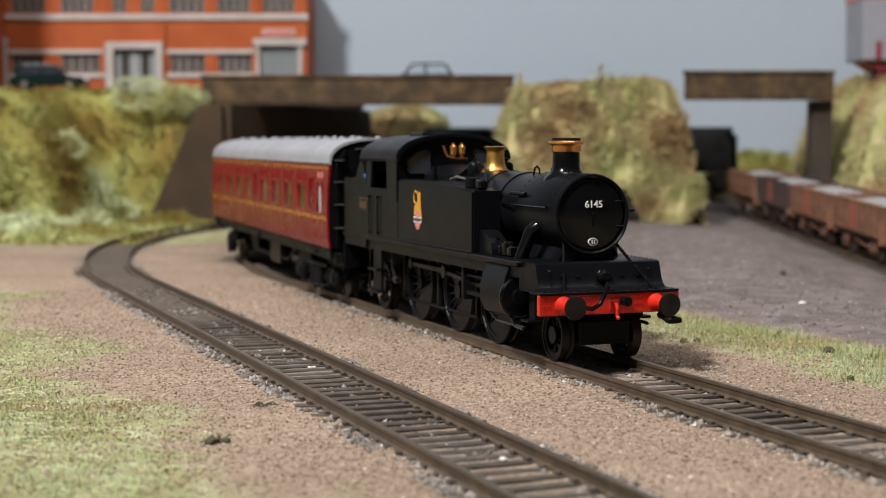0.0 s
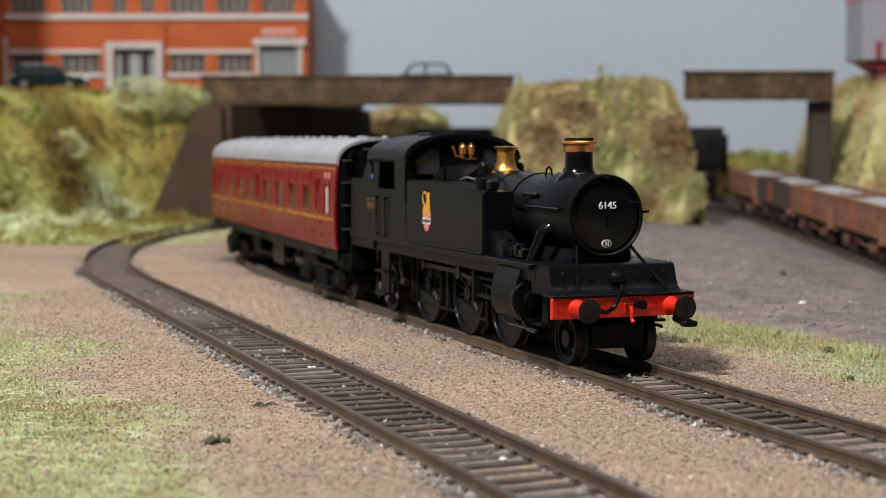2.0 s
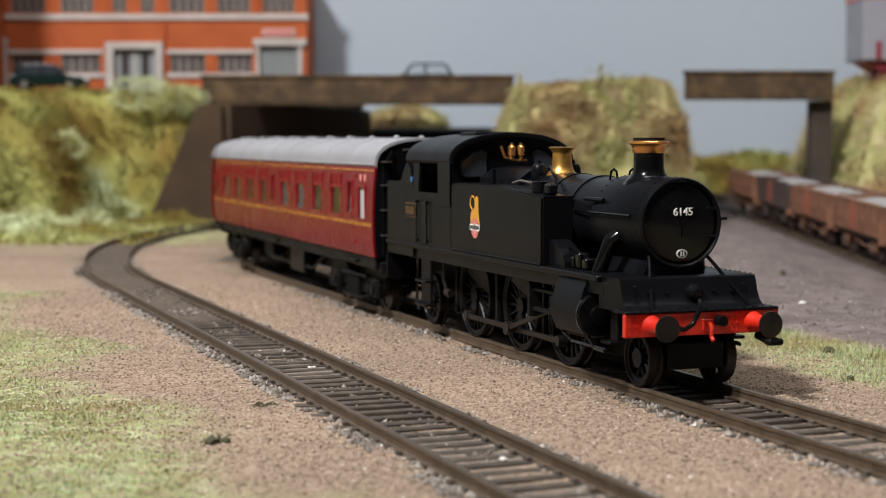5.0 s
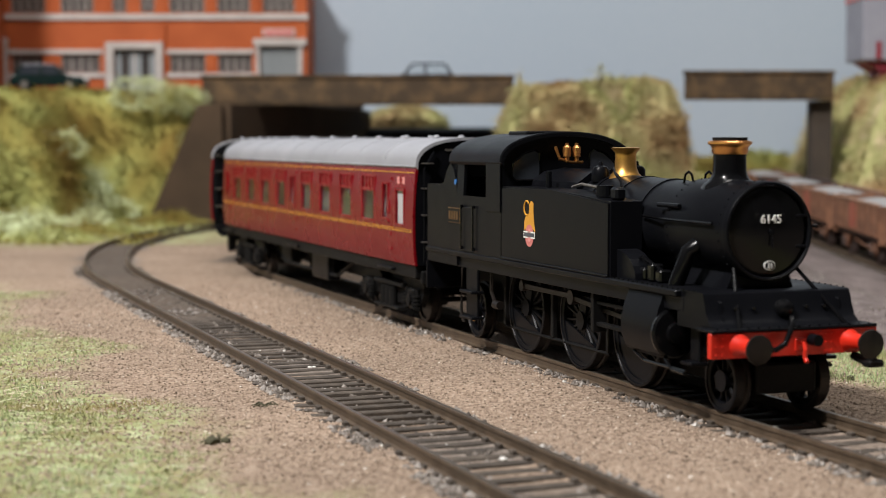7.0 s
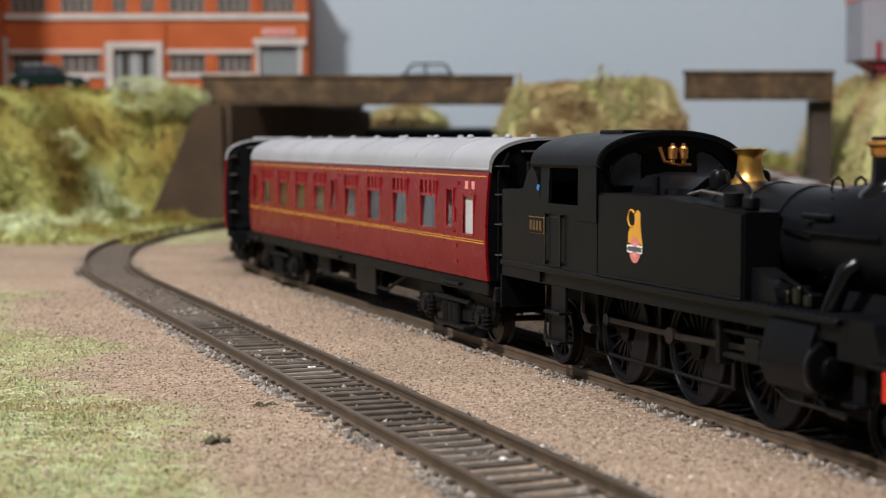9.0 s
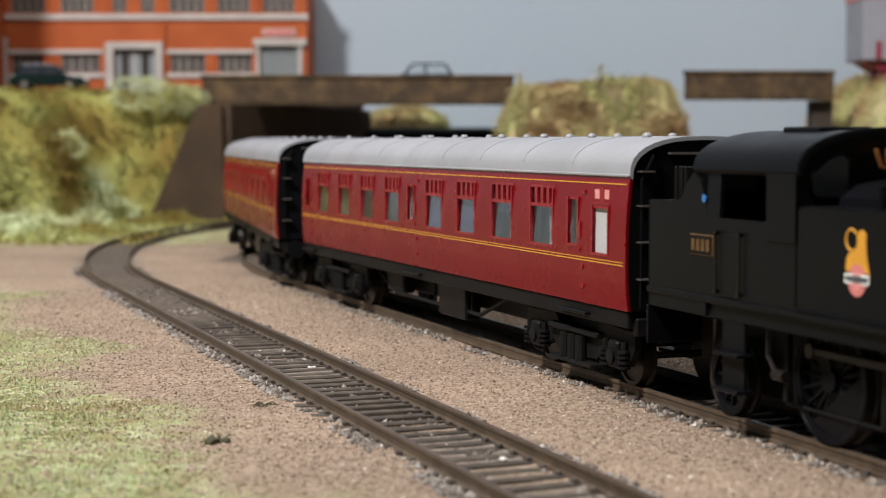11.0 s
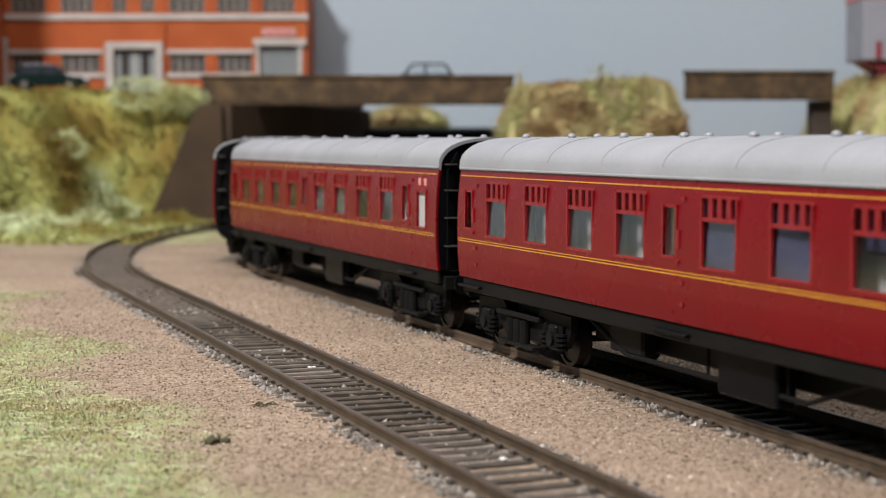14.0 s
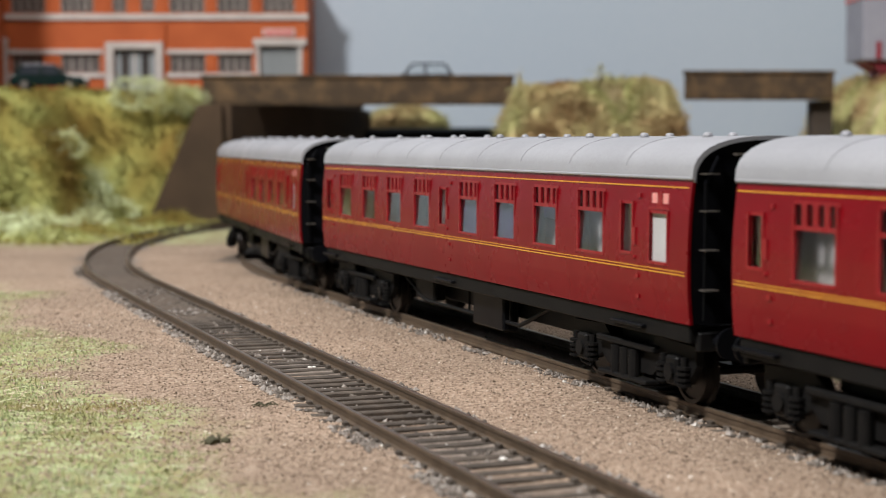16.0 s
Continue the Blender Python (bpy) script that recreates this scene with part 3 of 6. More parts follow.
# ---- loose ground cover ----
def scatter(name, label, category, material, count, pick, seed, size, kindname="stone"):
    rng = random.Random(seed)
    fv, ff = [], []
    made = 0
    tries = 0
    while made < count and tries < count * 12:
        tries += 1
        x, y = pick(rng)
        if x is None:
            continue
        z = ground_z(x, y)
        made += 1
        r = rng.uniform(*size)
        i0 = len(fv)
        if kindname == "stone":
            for dx, dy, dz in ((1, 0, 0), (0, 1, 0), (-1, 0, 0), (0, -1, 0), (0, 0, 0.8), (0, 0, -0.8)):
                k = r * rng.uniform(0.6, 1.2)
                fv.append(((x + dx * k + 0.3 * r * rng.uniform(-1, 1)) * MM, (y + dy * k + 0.3 * r * rng.uniform(-1, 1)) * MM, (z + 0.25 * r + dz * k) * MM))
            ff += [(i0 + a, i0 + (a + 1) % 4, i0 + 4) for a in range(4)] + [(i0 + (a + 1) % 4, i0 + a, i0 + 5) for a in range(4)]
        else:
            L = r * rng.uniform(0.6, 1.3)
            an = rng.uniform(0, 2 * math.pi)
            lx, ly = rng.gauss(0, 0.45) * L, rng.gauss(0, 0.45) * L
            w = rng.uniform(0.07, 0.14)
            cx, sy = w * math.cos(an), w * math.sin(an)
            fv += [((x - cx) * MM, (y - sy) * MM, (z - 0.3) * MM), ((x + cx) * MM, (y + sy) * MM, (z - 0.3) * MM),
                   ((x + lx * 0.5 + cx * 0.7) * MM, (y + ly * 0.5 + sy * 0.7) * MM, (z + L * 0.6) * MM), ((x + lx * 0.5 - cx * 0.7) * MM, (y + ly * 0.5 - sy * 0.7) * MM, (z + L * 0.6) * MM),
                   ((x + lx * 1.25) * MM, (y + ly * 1.25) * MM, (z + L * 0.95) * MM)]
            ff += [(i0, i0 + 1, i0 + 2, i0 + 3), (i0 + 3, i0 + 2, i0 + 4)]
    me = bpy.data.meshes.new(name)
    me.from_pydata(fv, [], ff)
    me.materials.append(material)
    return tagged(new(name, me), label, category, kind="stuff")


def world_xy(n, s):
    return n * NX + s * UX, n * NY + s * UY


def pick_left_grass(rng):
    n, s = rng.uniform(-60, 80), rng.uniform(-600, -140)
    x, y = world_xy(n, s)
    if abs(x) > y * 0.31 + 10:
        return None, None
    p = 0.9 * (1 - smooth(36, 64, n - 14 * (1 - smooth(250, 350, y)) + 20 * fbm(x, y, 0.02, 5))) * (0.45 + 0.9 * fbm(x, y, 0.03, 21))
    return (x, y) if rng.random() < p else (None, None)


def pick_strip(rng):
    n, s = rng.uniform(200, 258), rng.uniform(-520, -150)
    x, y = world_xy(n, s)
    p = smooth(204, 222, n + 9 * fbm(x, y, 0.02, 5)) * (1 - smooth(244, 256, n + 9 * fbm(x, y, 0.02, 5))) * (0.5 + 0.8 * fbm(x, y, 0.03, 22))
    return (x, y) if rng.random() < p and abs(x) < y * 0.31 + 10 else (None, None)


def pick_ballast(rng):
    side = rng.choice((100.7, 100.7, 167.0))
    o = rng.choice((-1, 1)) * rng.uniform(10.5, 15.5) if rng.random() < 0.82 else rng.uniform(-8, 8)
    s = rng.uniform(-590, -140)
    x, y = world_xy(side + o, s)
    return (x, y) if abs(x) < y * 0.31 + 10 and fbm(x, y, 0.05, 4) > -0.15 else (None, None)


def pick_sand(rng):
    n, s = rng.uniform(20, 240), -140 - 460 * rng.random() ** 1.6
    if abs(n - 100.7) < 10 or abs(n - 167) < 10:
        return None, None
    x, y = world_xy(n, s)
    return (x, y) if abs(x) < y * 0.31 + 10 else (None, None)


scatter("grass", "short pale green and straw static grass", "grass", M_GRASS, 30000, pick_left_grass, 1, (0.4, 1.05), "blade")
def make_strands(count, pick, seed):
    """Long pale fibres lying loose on the grass."""
    rng = random.Random(seed)
    fv, ff = [], []
    while len(ff) < count * 2:
        x, y = pick(rng)
        if x is None:
            continue
        a, L, w = rng.uniform(0, 6.28), rng.uniform(1.5, 6.0), rng.uniform(0.02, 0.045)
        bend = rng.gauss(0, 0.35)
        i0 = len(fv)
        for k, u in enumerate((0, 0.5, 1.0)):
            b = a + bend * u
            px, py = x + math.cos(b) * L * u, y + math.sin(b) * L * u
            z = ground_z(px, py) + 0.5 + 0.6 * math.sin(math.pi * (0.15 + 0.7 * u)) * rng.uniform(0.3, 1.0)
            fv += [((px - w * math.sin(b)) * MM, (py + w * math.cos(b)) * MM, z * MM), ((px + w * math.sin(b)) * MM, (py - w * math.cos(b)) * MM, (z + w) * MM)]
        ff += [(i0, i0 + 1, i0 + 3, i0 + 2), (i0 + 2, i0 + 3, i0 + 5, i0 + 4)]
    me = bpy.data.meshes.new("grass_strands")
    me.from_pydata(fv, [], ff)
    me.materials.append(M_STRAND)
    return tagged(new("grass_strands", me), "long pale straw fibres lying over the grass", "grass", kind="stuff")


make_strands(1500, pick_left_grass, 14)
scatter("grass", "tufts of yellow-green static grass along the yard edge", "grass", M_GRASS, 9000, pick_strip, 2, (0.8, 2.3), "blade")
scatter("ballast", "grey ballast stones along the rails", "ballast", M_STONES, 3600, pick_ballast, 3, (0.35, 0.95))
def pick_yard(rng):
    n, s = rng.uniform(252, 420), rng.uniform(-820, -220)
    x, y = world_xy(n, s)
    return (x, y) if abs(x) < y * 0.31 + 10 and x < 195 else (None, None)


scatter("yard_grit", "scattered small grey stones on the yard", "grit", M_STONES, 5000, pick_yard, 8, (0.2, 0.6))
scatter("sand_grains", "coarse tan sand grains", "sand", M_GRAINS, 60000, pick_sand, 4, (0.15, 0.40))


# ---- odd scraps on the ground ----
def pebble(x, y, r, material, name, label, seed, flat=0.7):
    rng = random.Random(seed)
    bm = bmesh.new()
    bmesh.ops.create_icosphere(bm, subdivisions=2, radius=r)
    for v in bm.verts:
        v.co *= 1 + 0.28 * noise.noise(v.co * (1.4 / r) + Vector((seed, 0, 0)))
        v.co.z *= flat
    bmesh.ops.translate(bm, vec=(x, y, ground_z(x, y) + r * flat * 0.55), verts=bm.verts)
    return tagged(part(name, bm, material, smooth=True), label, name.replace("_", " "))


M_MOSS = mat("dark_moss", (0.045, 0.042, 0.022), (0.075, 0.07, 0.035), 0.9, 300, 0.4)
M_GLUE = mat("dried_glue", (0.42, 0.40, 0.37), (0.30, 0.28, 0.25), 0.06, 300, 0.0, spec=0.9)
M_CHIP = mat("white_chip", (0.75, 0.74, 0.70), (0.62, 0.60, 0.56), 0.6, 300, 0.1)
for k, (x, y, r) in enumerate(((65.3, 434.5, 1.1), (68.9, 434.6, 1.0), (99.0, 411.4, 1.5), (93.1, 365.4, 0.9), (-41.8, 288.5, 1.3), (-39.5, 289.5, 0.9), (137, 648, 1.4))):
    pebble(x, y, r, M_MOSS, "moss_clump", "small dark green moss clump on the ground", k, 0.8)
for k, (x, y, r) in enumerate(((52.0, 325.7, 1.25), (61.9, 298.4, 1.5), (63.4, 297.0, 1.0))):
    pebble(x, y, r, M_GLUE, "glue_blob", "shiny dried glue blob beside the rail", 20 + k, 0.75)
for k, (x, y, r) in enumerate(((-26.1, 353.2, 0.75), (-32.3, 388.1, 0.6), (-31.4, 388.6, 0.5), (0.6, 287.5, 0.7), (10.3, 274.6, 0.8), (30.4, 372.3, 0.8), (-47.2, 440.3, 0.6), (120.9, 539.8, 1.3))):
    pebble(x, y, r, M_CHIP, "stone_chip", "small white stone chip on the ground", 40 + k, 0.5)


def twig(x, y, seed):
    rng = random.Random(seed)
    bm = bmesh.new()
    z = ground_z(x, y)
    for _ in range(9):
        a, L = rng.uniform(0, 6.28), rng.uniform(1.5, 3.6)
        p = Vector((x + rng.uniform(-1.6, 1.6), y + rng.uniform(-1.6, 1.6), z + rng.uniform(0.1, 0.5)))
        tube(bm, [p, p + Vector((math.cos(a) * L * 0.5, math.sin(a) * L * 0.5, rng.uniform(0.2, 0.8))), p + Vector((math.cos(a) * L, math.sin(a) * L, rng.uniform(-0.2, 0.9)))], 0.14, 5)
    return tagged(part("twig_tuft", bm, M_MOSS), "small dark tangled twig tuft", "twigs")


twig(-37.7, 328.9, 3)
twig(-41.0, 290.5, 4)


# ---- coaches ----
COACH_L = 246.9
SECTION = [(17.45, 17.1), (17.75, 19.5), (18.0, 23.0), (18.1, 28.0), (18.05, 33.0), (17.8, 38.0), (17.3, 43.0), (17.0, 45.0)]


def side_y(z):
    for (y0, z0), (y1, z1) in zip(SECTION, SECTION[1:]):
        if z <= z1:
            t = (z - z0) / (z1 - z0)
            return y0 + (y1 - y0) * t
    return SECTION[-1][0]


BIG = [-49.2, -73.0, -97.0, -120.9, -156.2, -180.0, -203.8, -227.7]


def roof_arc(n=18, half=17.4, z0=44.9, z1=53.0):
    """Roof section from one gutter to the other."""
    pts = []
    for i in range(n + 1):
        a = math.pi * i / n
        c, s = math.cos(a), math.sin(a)
        pts.append((half * math.copysign(abs(c) ** 0.82, c), z0 + (z1 - z0) * s ** 0.78 if s > 0 else z0))
    return pts


def make_coach(label, brake=False):
    root = empty("railway_coach", pose(0, 0, 0))
    tagged(root, label, "railway coach", group="coaches of the train")
    big = [x for i, x in enumerate(BIG) if not (brake and i > 3)]
    holes = [(x, x + 13.3, 28.1, 42.0) for x in big]
    small = [(-27.8, -23.1, 29.7, 39.3), (-135.2, -130.4, 30.0, 39.2), (-241.5, -237.1, 30.0, 39.0)]
    doorwin = [(-15.4, -8.3, 28.4, 37.8)]
    allh = holes + small + doorwin
    us = [0.0, -COACH_L] + [v for h in allh for v in h[:2]]
    vs = [z for _, z in SECTION] + [v for h in allh for v in h[2:]]
    for sg in (-1, 1):
        bm = holed(bmesh.new(), us, vs, allh, lambda x, z: (x, sg * side_y(z), z), lambda x, z: (x, sg * (side_y(z) - 0.7), z))
        body = part("body_side", bm, M_MAROON, root, "glossy maroon side panel", smooth=False)
        for zz, hh in ((26.32, 0.24), (26.95, 0.18), (42.98, 0.26)):
            y = side_y(zz)
            part("lining", box(-COACH_L + 0.6, -1.0, sg * (y - 0.2), sg * (y + 0.10), zz, zz + hh), M_LINE, root, "thin gold lining")
        # windows: pane, frame, toplight bars
        first = None
        for x in big:
            if first is None:
                fr = bmesh.new()
                prof = ((0, 13.3, 0, 0.6), (0, 13.3, 13.3, 13.9), (0, 0.6, 0.6, 13.3), (12.7, 13.3, 0.6, 13.3), (0.6, 12.7, 9.0, 9.8))
                for a0, a1, b0, b1 in prof:
                    yb = side_y(28.1 + (b0 + b1) / 2)
                    B(fr, a0, a1, sg * (yb - 0.5), sg * (yb + 0.12), b0, b1)
                for bx in (3.2, 6.5, 9.8):
                    B(fr, bx - 0.75, bx + 0.75, sg * (17.2), sg * (17.75), 9.8, 13.3)
                first = part("window_frame", fr, M_SCARLET, root, at=(x, 0, 28.1))
                pane = part("pane", prism(bmesh.new(), [(sg * (side_y(28.2) - 0.62), 0.1), (sg * (side_y(28.2) - 0.42), 0.1), (sg * (side_y(41.9) - 0.42), 13.8), (sg * (side_y(41.9) - 0.62), 13.8)], "x", 0.1, 13.2), M_GLASS, root, at=(x, 0, 28.1))
                pane.visible_shadow = False
            else:
                again(first, "window_frame", root, (x, 0, 28.1))
                again(pane, "pane", root, (x, 0, 28.1)).visible_shadow = False
        for a0, a1, b0, b1 in small:
            p = part("pane", box(a0, a1, sg * 17.0, sg * 17.2, b0, b1), M_GLASS, root)
            p.visible_shadow = False
            f = bmesh.new()
            for c0, c1, d0, d1 in ((a0 - 0.6, a0, b0 - 0.6, b1 + 0.6), (a1, a1 + 0.6, b0 - 0.6, b1 + 0.6), (a0, a1, b1, b1 + 0.6), (a0, a1, b0 - 0.6, b0)):
                y = side_y((d0 + d1) / 2)
                B(f, c0, c1, sg * (y - 0.3), sg * (y + 0.16), d0, d1)
            C(f, (a1 + 1.6, sg * 17.9, b0 - 1.0), (a1 + 1.6, sg * 18.5, b0 - 1.0), 0.4, n=8)
            B(f, a1 + 1.0, a1 + 2.0, sg * 18.0, sg * 18.35, b0 + 1.5, b0 + 5)
            for zz in (20.5, 24.6, b1 + 1.4):
                B(f, a1 + 2.2, a1 + 3.4, sg * (side_y(zz) - 0.1), sg * (side_y(zz) + 0.35), zz, zz + 0.8)
            part("door", f, M_SCARLET, root, "door with hinges and handle")
        for a0, a1, b0, b1 in doorwin:
            part("pane", box(a0, a1, sg * 17.0, sg * 17.3, b0, b1), M_BLIND, root, "frosted white lavatory window")
            f = bmesh.new()
            for c0, c1, d0, d1 in ((a0 - 0.6, a0, b0 - 0.6, b1 + 0.6), (a1, a1 + 0.6, b0 - 0.6, b1 + 0.6), (a0, a1, b1, b1 + 0.6), (a0, a1, b0 - 0.6, b0), (a0 - 0.6, a1 + 0.6, 38.6, 39.1), (a0 + 2.6, a0 + 4.6, 39.1, 42.2)):
                y = side_y((d0 + d1) / 2)
                B(f, c0, c1, sg * (y - 0.3), sg * (y + 0.16), d0, d1)
            part("window_frame", f, M_SCARLET, root)
            f = bmesh.new()
            for c0, c1 in ((a0 + 0.2, a0 + 2.4), (a0 + 4.8, a0 + 6.9)):
                B(f, c0, c1, sg * 17.3, sg * 17.62, 39.3, 41.8)
            part("toplight", f, M_PINK2, root, "pinkish frosted toplights")
        part("gutter", box(-COACH_L, 0, sg * 16.9, sg * 17.55, 44.6, 45.2, 0.15), M_ROOF, root)
        # solebar, step boards, trusses
        part("solebar", box(-COACH_L + 1, -1, sg * 14.2, sg * 16.9, 13.4, 17.05, 0.3), M_BLACKMATT, root)
        for x in (-25.5, -132.8, -239.3):
            part("step_board", box(x - 7, x + 7, sg * 16.95, sg * 18.3, 14.6, 15.3, 0.15), M_BLACK, root)
        tr = bmesh.new()
        tube(tr, [(-72, sg * 13, 13.6), (-92, sg * 13, 7.0), (-160, sg * 13, 7.0), (-180, sg * 13, 13.6)], 0.55, 6)
        for x in (-98, -126, -152):
            C(tr, (x, sg * 13, 7), (x, sg * 13, 13.6), 0.4, n=6)
        part("truss_rod", tr, M_BLACKMATT, root)
        part("battery_box", box(-121, -100.5, sg * 9.5, sg * 14.0, 4.6, 13.5, 0.5), M_BLACK, root, "black battery box")
        part("battery_box", box(-168, -153, sg * 9.5, sg * 13.2, 7.2, 13.5, 0.5), M_BLACKMATT, root)
    # roof
    arc = roof_arc()
    bm = bmesh.new()
    stations = [0.5 - i * (COACH_L + 1.0) / 26 for i in range(27)]
    rings = [[bm.verts.new((x, y, z)) for y, z in arc] for x in stations]
    low = [[bm.verts.new((x, y * 0.96, z - 0.8)) for y, z in arc] for x in stations]
    for r0, r1 in zip(rings, rings[1:]):
        for i in range(len(arc) - 1):
            bm.faces.new((r0[i], r0[i + 1], r1[i + 1], r1[i]))
    for r0, r1 in zip(low, low[1:]):
        for i in range(len(arc) - 1):
            bm.faces.new((r0[i], r1[i], r1[i + 1], r0[i + 1]))
    for rr, ll in ((rings[0], low[0]), (rings[-1], low[-1])):
        for i in range(len(arc) - 1):
            bm.faces.new((rr[i], ll[i], ll[i + 1], rr[i + 1]))
    for k in (0, -1):
        for a, b in zip(range(26), range(1, 27)):
            bm.faces.new((rings[a][k], rings[b][k], low[b][k], low[a][k]))
    roof = part("roof", bm, M_ROOF, root, "pale grey arched roof", smooth=True)
    ribs = bmesh.new()
    for i in range(1, 9):
        x = -COACH_L * i / 9
        tube(ribs, [(x, y * 1.003, z + 0.05) for y, z in arc[1:-1]], 0.09, 5)
    part("roof_rib", ribs, M_ROOF, roof)
    vent = None
    for i in range(9):
        for y, dx in ((-6.0, 0), (5.0, 9)):
            x = -14 - i * 27 - dx
            if x < -COACH_L + 8:
                continue
            if vent is None:
                v = lathe(bmesh.new(), [(0.75, -0.4), (0.7, 0.4), (0.95, 0.6), (1.0, 1.1), (0.8, 1.5), (0.35, 1.7)], (0, 0, 0), "z", 12)
                vent = part("roof_vent", v, M_ROOF, roof, at=(x, y, 52.05))
            else:
                again(vent, "roof_vent", roof, (x, y, 52.05))
    # ends
    for xe, sg in ((0.0, 1), (-COACH_L, -1)):
        poly = [(y, z) for y, z in SECTION] + [(y, z) for y, z in arc[1:-1]] + [(-y, z) for y, z in reversed(SECTION)]
        poly = [(y * 0.985, min(z, 52.4)) for y, z in poly]
        part("end_panel", prism(bmesh.new(), poly, "x", xe - sg * 1.2, xe - sg * 0.1), M_BLACK, root, "black coach end")
        g = bmesh.new()
        for k in range(4):
            B(g, xe + sg * (0.1 + k * 1.15), xe + sg * (0.75 + k * 1.15), -7.2 + 0.3 * (k % 2), 7.2 - 0.3 * (k % 2), 15.2, 47.0, 0.4)
        B(g, xe, xe + sg * 4.4, -6.4, 6.4, 16, 46)
        part("gangway", g, M_BLACKMATT, root, "black corridor bellows")
        for sy in (-1, 1):
            s = bmesh.new()
            for zz in (23.6, 31.2, 38.6, 45.6):
                B(s, xe + sg * 0.05, xe + sg * 2.4, sy * 12.6, sy * 15.6, zz, zz + 0.3)
            # dark steps given pale steel, so the light on their tops is in the colour
            part("end_step", s, M_STEEL, root, "end steps in pale steel, standing for their lit tops")
            part("end_brace", box(xe + sg * 0.05, xe + sg * 1.6, sy * 2.0, sy * 8.5, 49.2, 49.7), M_STEEL, root)
            part("end_rail", tube(bmesh.new(), [(xe + sg * 1.0, sy * 15.0, 18), (xe + sg * 1.2, sy * 15.0, 44), (xe + sg * 0.6, sy * 12, 49)], 0.35, 6), M_BLACK, root)
            bu = bmesh.new()
            C(bu, (xe, sy * 11.4, 13.8), (xe + sg * 3.2, sy * 11.4, 13.8), 1.3, n=14)
            C(bu, (xe + sg * 3.0, sy * 11.4, 13.8), (xe + sg * 4.6, sy * 11.4, 13.8), 0.8, n=12)
            C(bu, (xe + sg * 4.6, sy * 11.4, 13.8), (xe + sg * 5.1, sy * 11.4, 13.8), 3.1, n=20)
            part("buffer", bu, M_BLACK, root)
        part("headstock", box(xe - sg * 1.5, xe + sg * 0.3, -15.5, 15.5, 11.9, 15.6, 0.3), M_BLACKMATT, root)
    # interior
    part("floor_pan", box(-COACH_L + 1.3, -1.3, -16.4, 16.4, 15.0, 16.6), M_BLACKMATT, root)
    part("corridor_partition", box(-COACH_L + 2, -3, -12.2, -11.6, 16.7, 44), M_CREAM, root, "pale interior partition")
    for i, x in enumerate(big):
        # navy blocks behind three panes stand in for a blue reflection
        if i in (2, 3):
            part("seat", box(x - 0.5, x + 13.5, -16.6, -12.25, 16.7, 41.0, 0.4), M_BLUE, root, "navy block standing in for a reflection in the pane")
        if i == 1:
            part("seat", box(x - 0.5, x + 13.5, -15.0, -12.25, 34.0, 41.0, 0.4), M_BLUE, root, "navy block standing in for a reflection in the pane")
        part("compartment_wall", box(x - 6.0, x - 5.5, -16.6, -12.25, 16.7, 43.5), M_CREAM, root)
    part("underframe", box(-COACH_L + 62, -62, -8.5, 8.5, 7.6, 14.9, 0.4), M_BLACKMATT, root)
    # bogies
    bogies = []
    for bx in (-32.2, -COACH_L + 32.2):
        bg = empty("bogie", pose(bx * MM, 0, 0), root)
        bogies.append(bg)
        for sy in (-1, 1):
            f = bmesh.new()
            prism(f, [(-28, 12.2), (-12, 12.6), (-9, 10.4), (9, 10.4), (12, 12.6), (28, 12.2), (28, 8.4), (25, 4.6), (16.5, 4.6), (13, 6.4), (10, 4.4), (-10, 4.4), (-13, 6.4), (-16.5, 4.6), (-25, 4.6), (-28, 8.4)], "y", sy * 12.0, sy * 13.6)
            for wx in (-20.5, 20.5):
                B(f, wx - 2.3, wx + 2.3, sy * 11.8, sy * 15.2, 4.0, 9.8, 0.5)
                C(f, (wx, sy * 15.1, 6.6), (wx, sy * 15.8, 6.6), 1.7, n=12)
                for dx in (-4.2, 4.2):
                    for k in range(4):
                        C(f, (wx + dx, sy * 14.4, 4.2 + k * 1.1), (wx + dx, sy * 14.4, 4.8 + k * 1.1), 1.45, n=10)
                    C(f, (wx + dx, sy * 14.4, 3.6), (wx + dx, sy * 14.4, 9.8), 0.7, n=8)
            for k in range(3):
                C(f, (-4 + k * 4, sy * 14.6, 3.2), (-4 + k * 4, sy * 14.6, 9.0), 1.3, n=10)
            B(f, -11, 11, sy * 12.6, sy * 15.8, 2.5, 3.4, 0.2)
            B(f, -13, 13, sy * 13.0, sy * 15.2, 9.2, 10.6, 0.3)
            tube(f, [(-26, sy * 13.4, 7.2), (-23, sy * 13.6, 3.2), (-18, sy * 13.6, 2.8)], 0.4, 6)
            part("bogie_frame", f, M_BLACKMATT, bg, "black moulded bogie side frame")
        part("bolster", box(-9, 9, -11, 11, 6.2, 12.8, 0.5), M_BLACKMATT, bg)
    wheels = []
    for bg in bogies:
        for wx in (-20.5, 20.5):
            w = bmesh.new()
            for sy in (-1, 1):
                lathe(w, [(6.3, sy * 7.7), (6.9, sy * 7.9), (6.9, sy * 8.5), (6.25, sy * 8.7), (6.15, sy * 10.6), (5.3, sy * 10.65), (5.1, sy * 10.2), (1.5, sy * 10.2)], (0, 0, 0), "y", 24)
            C(w, (0, -11.5, 0), (0, 11.5, 0), 0.8, n=8)
            ob = part("wheelset", w, M_WHEEL, bg, "dark steel wheelset", at=(wx, 0, 6.2))
            wheels.append(ob)
    return root, bogies, wheels


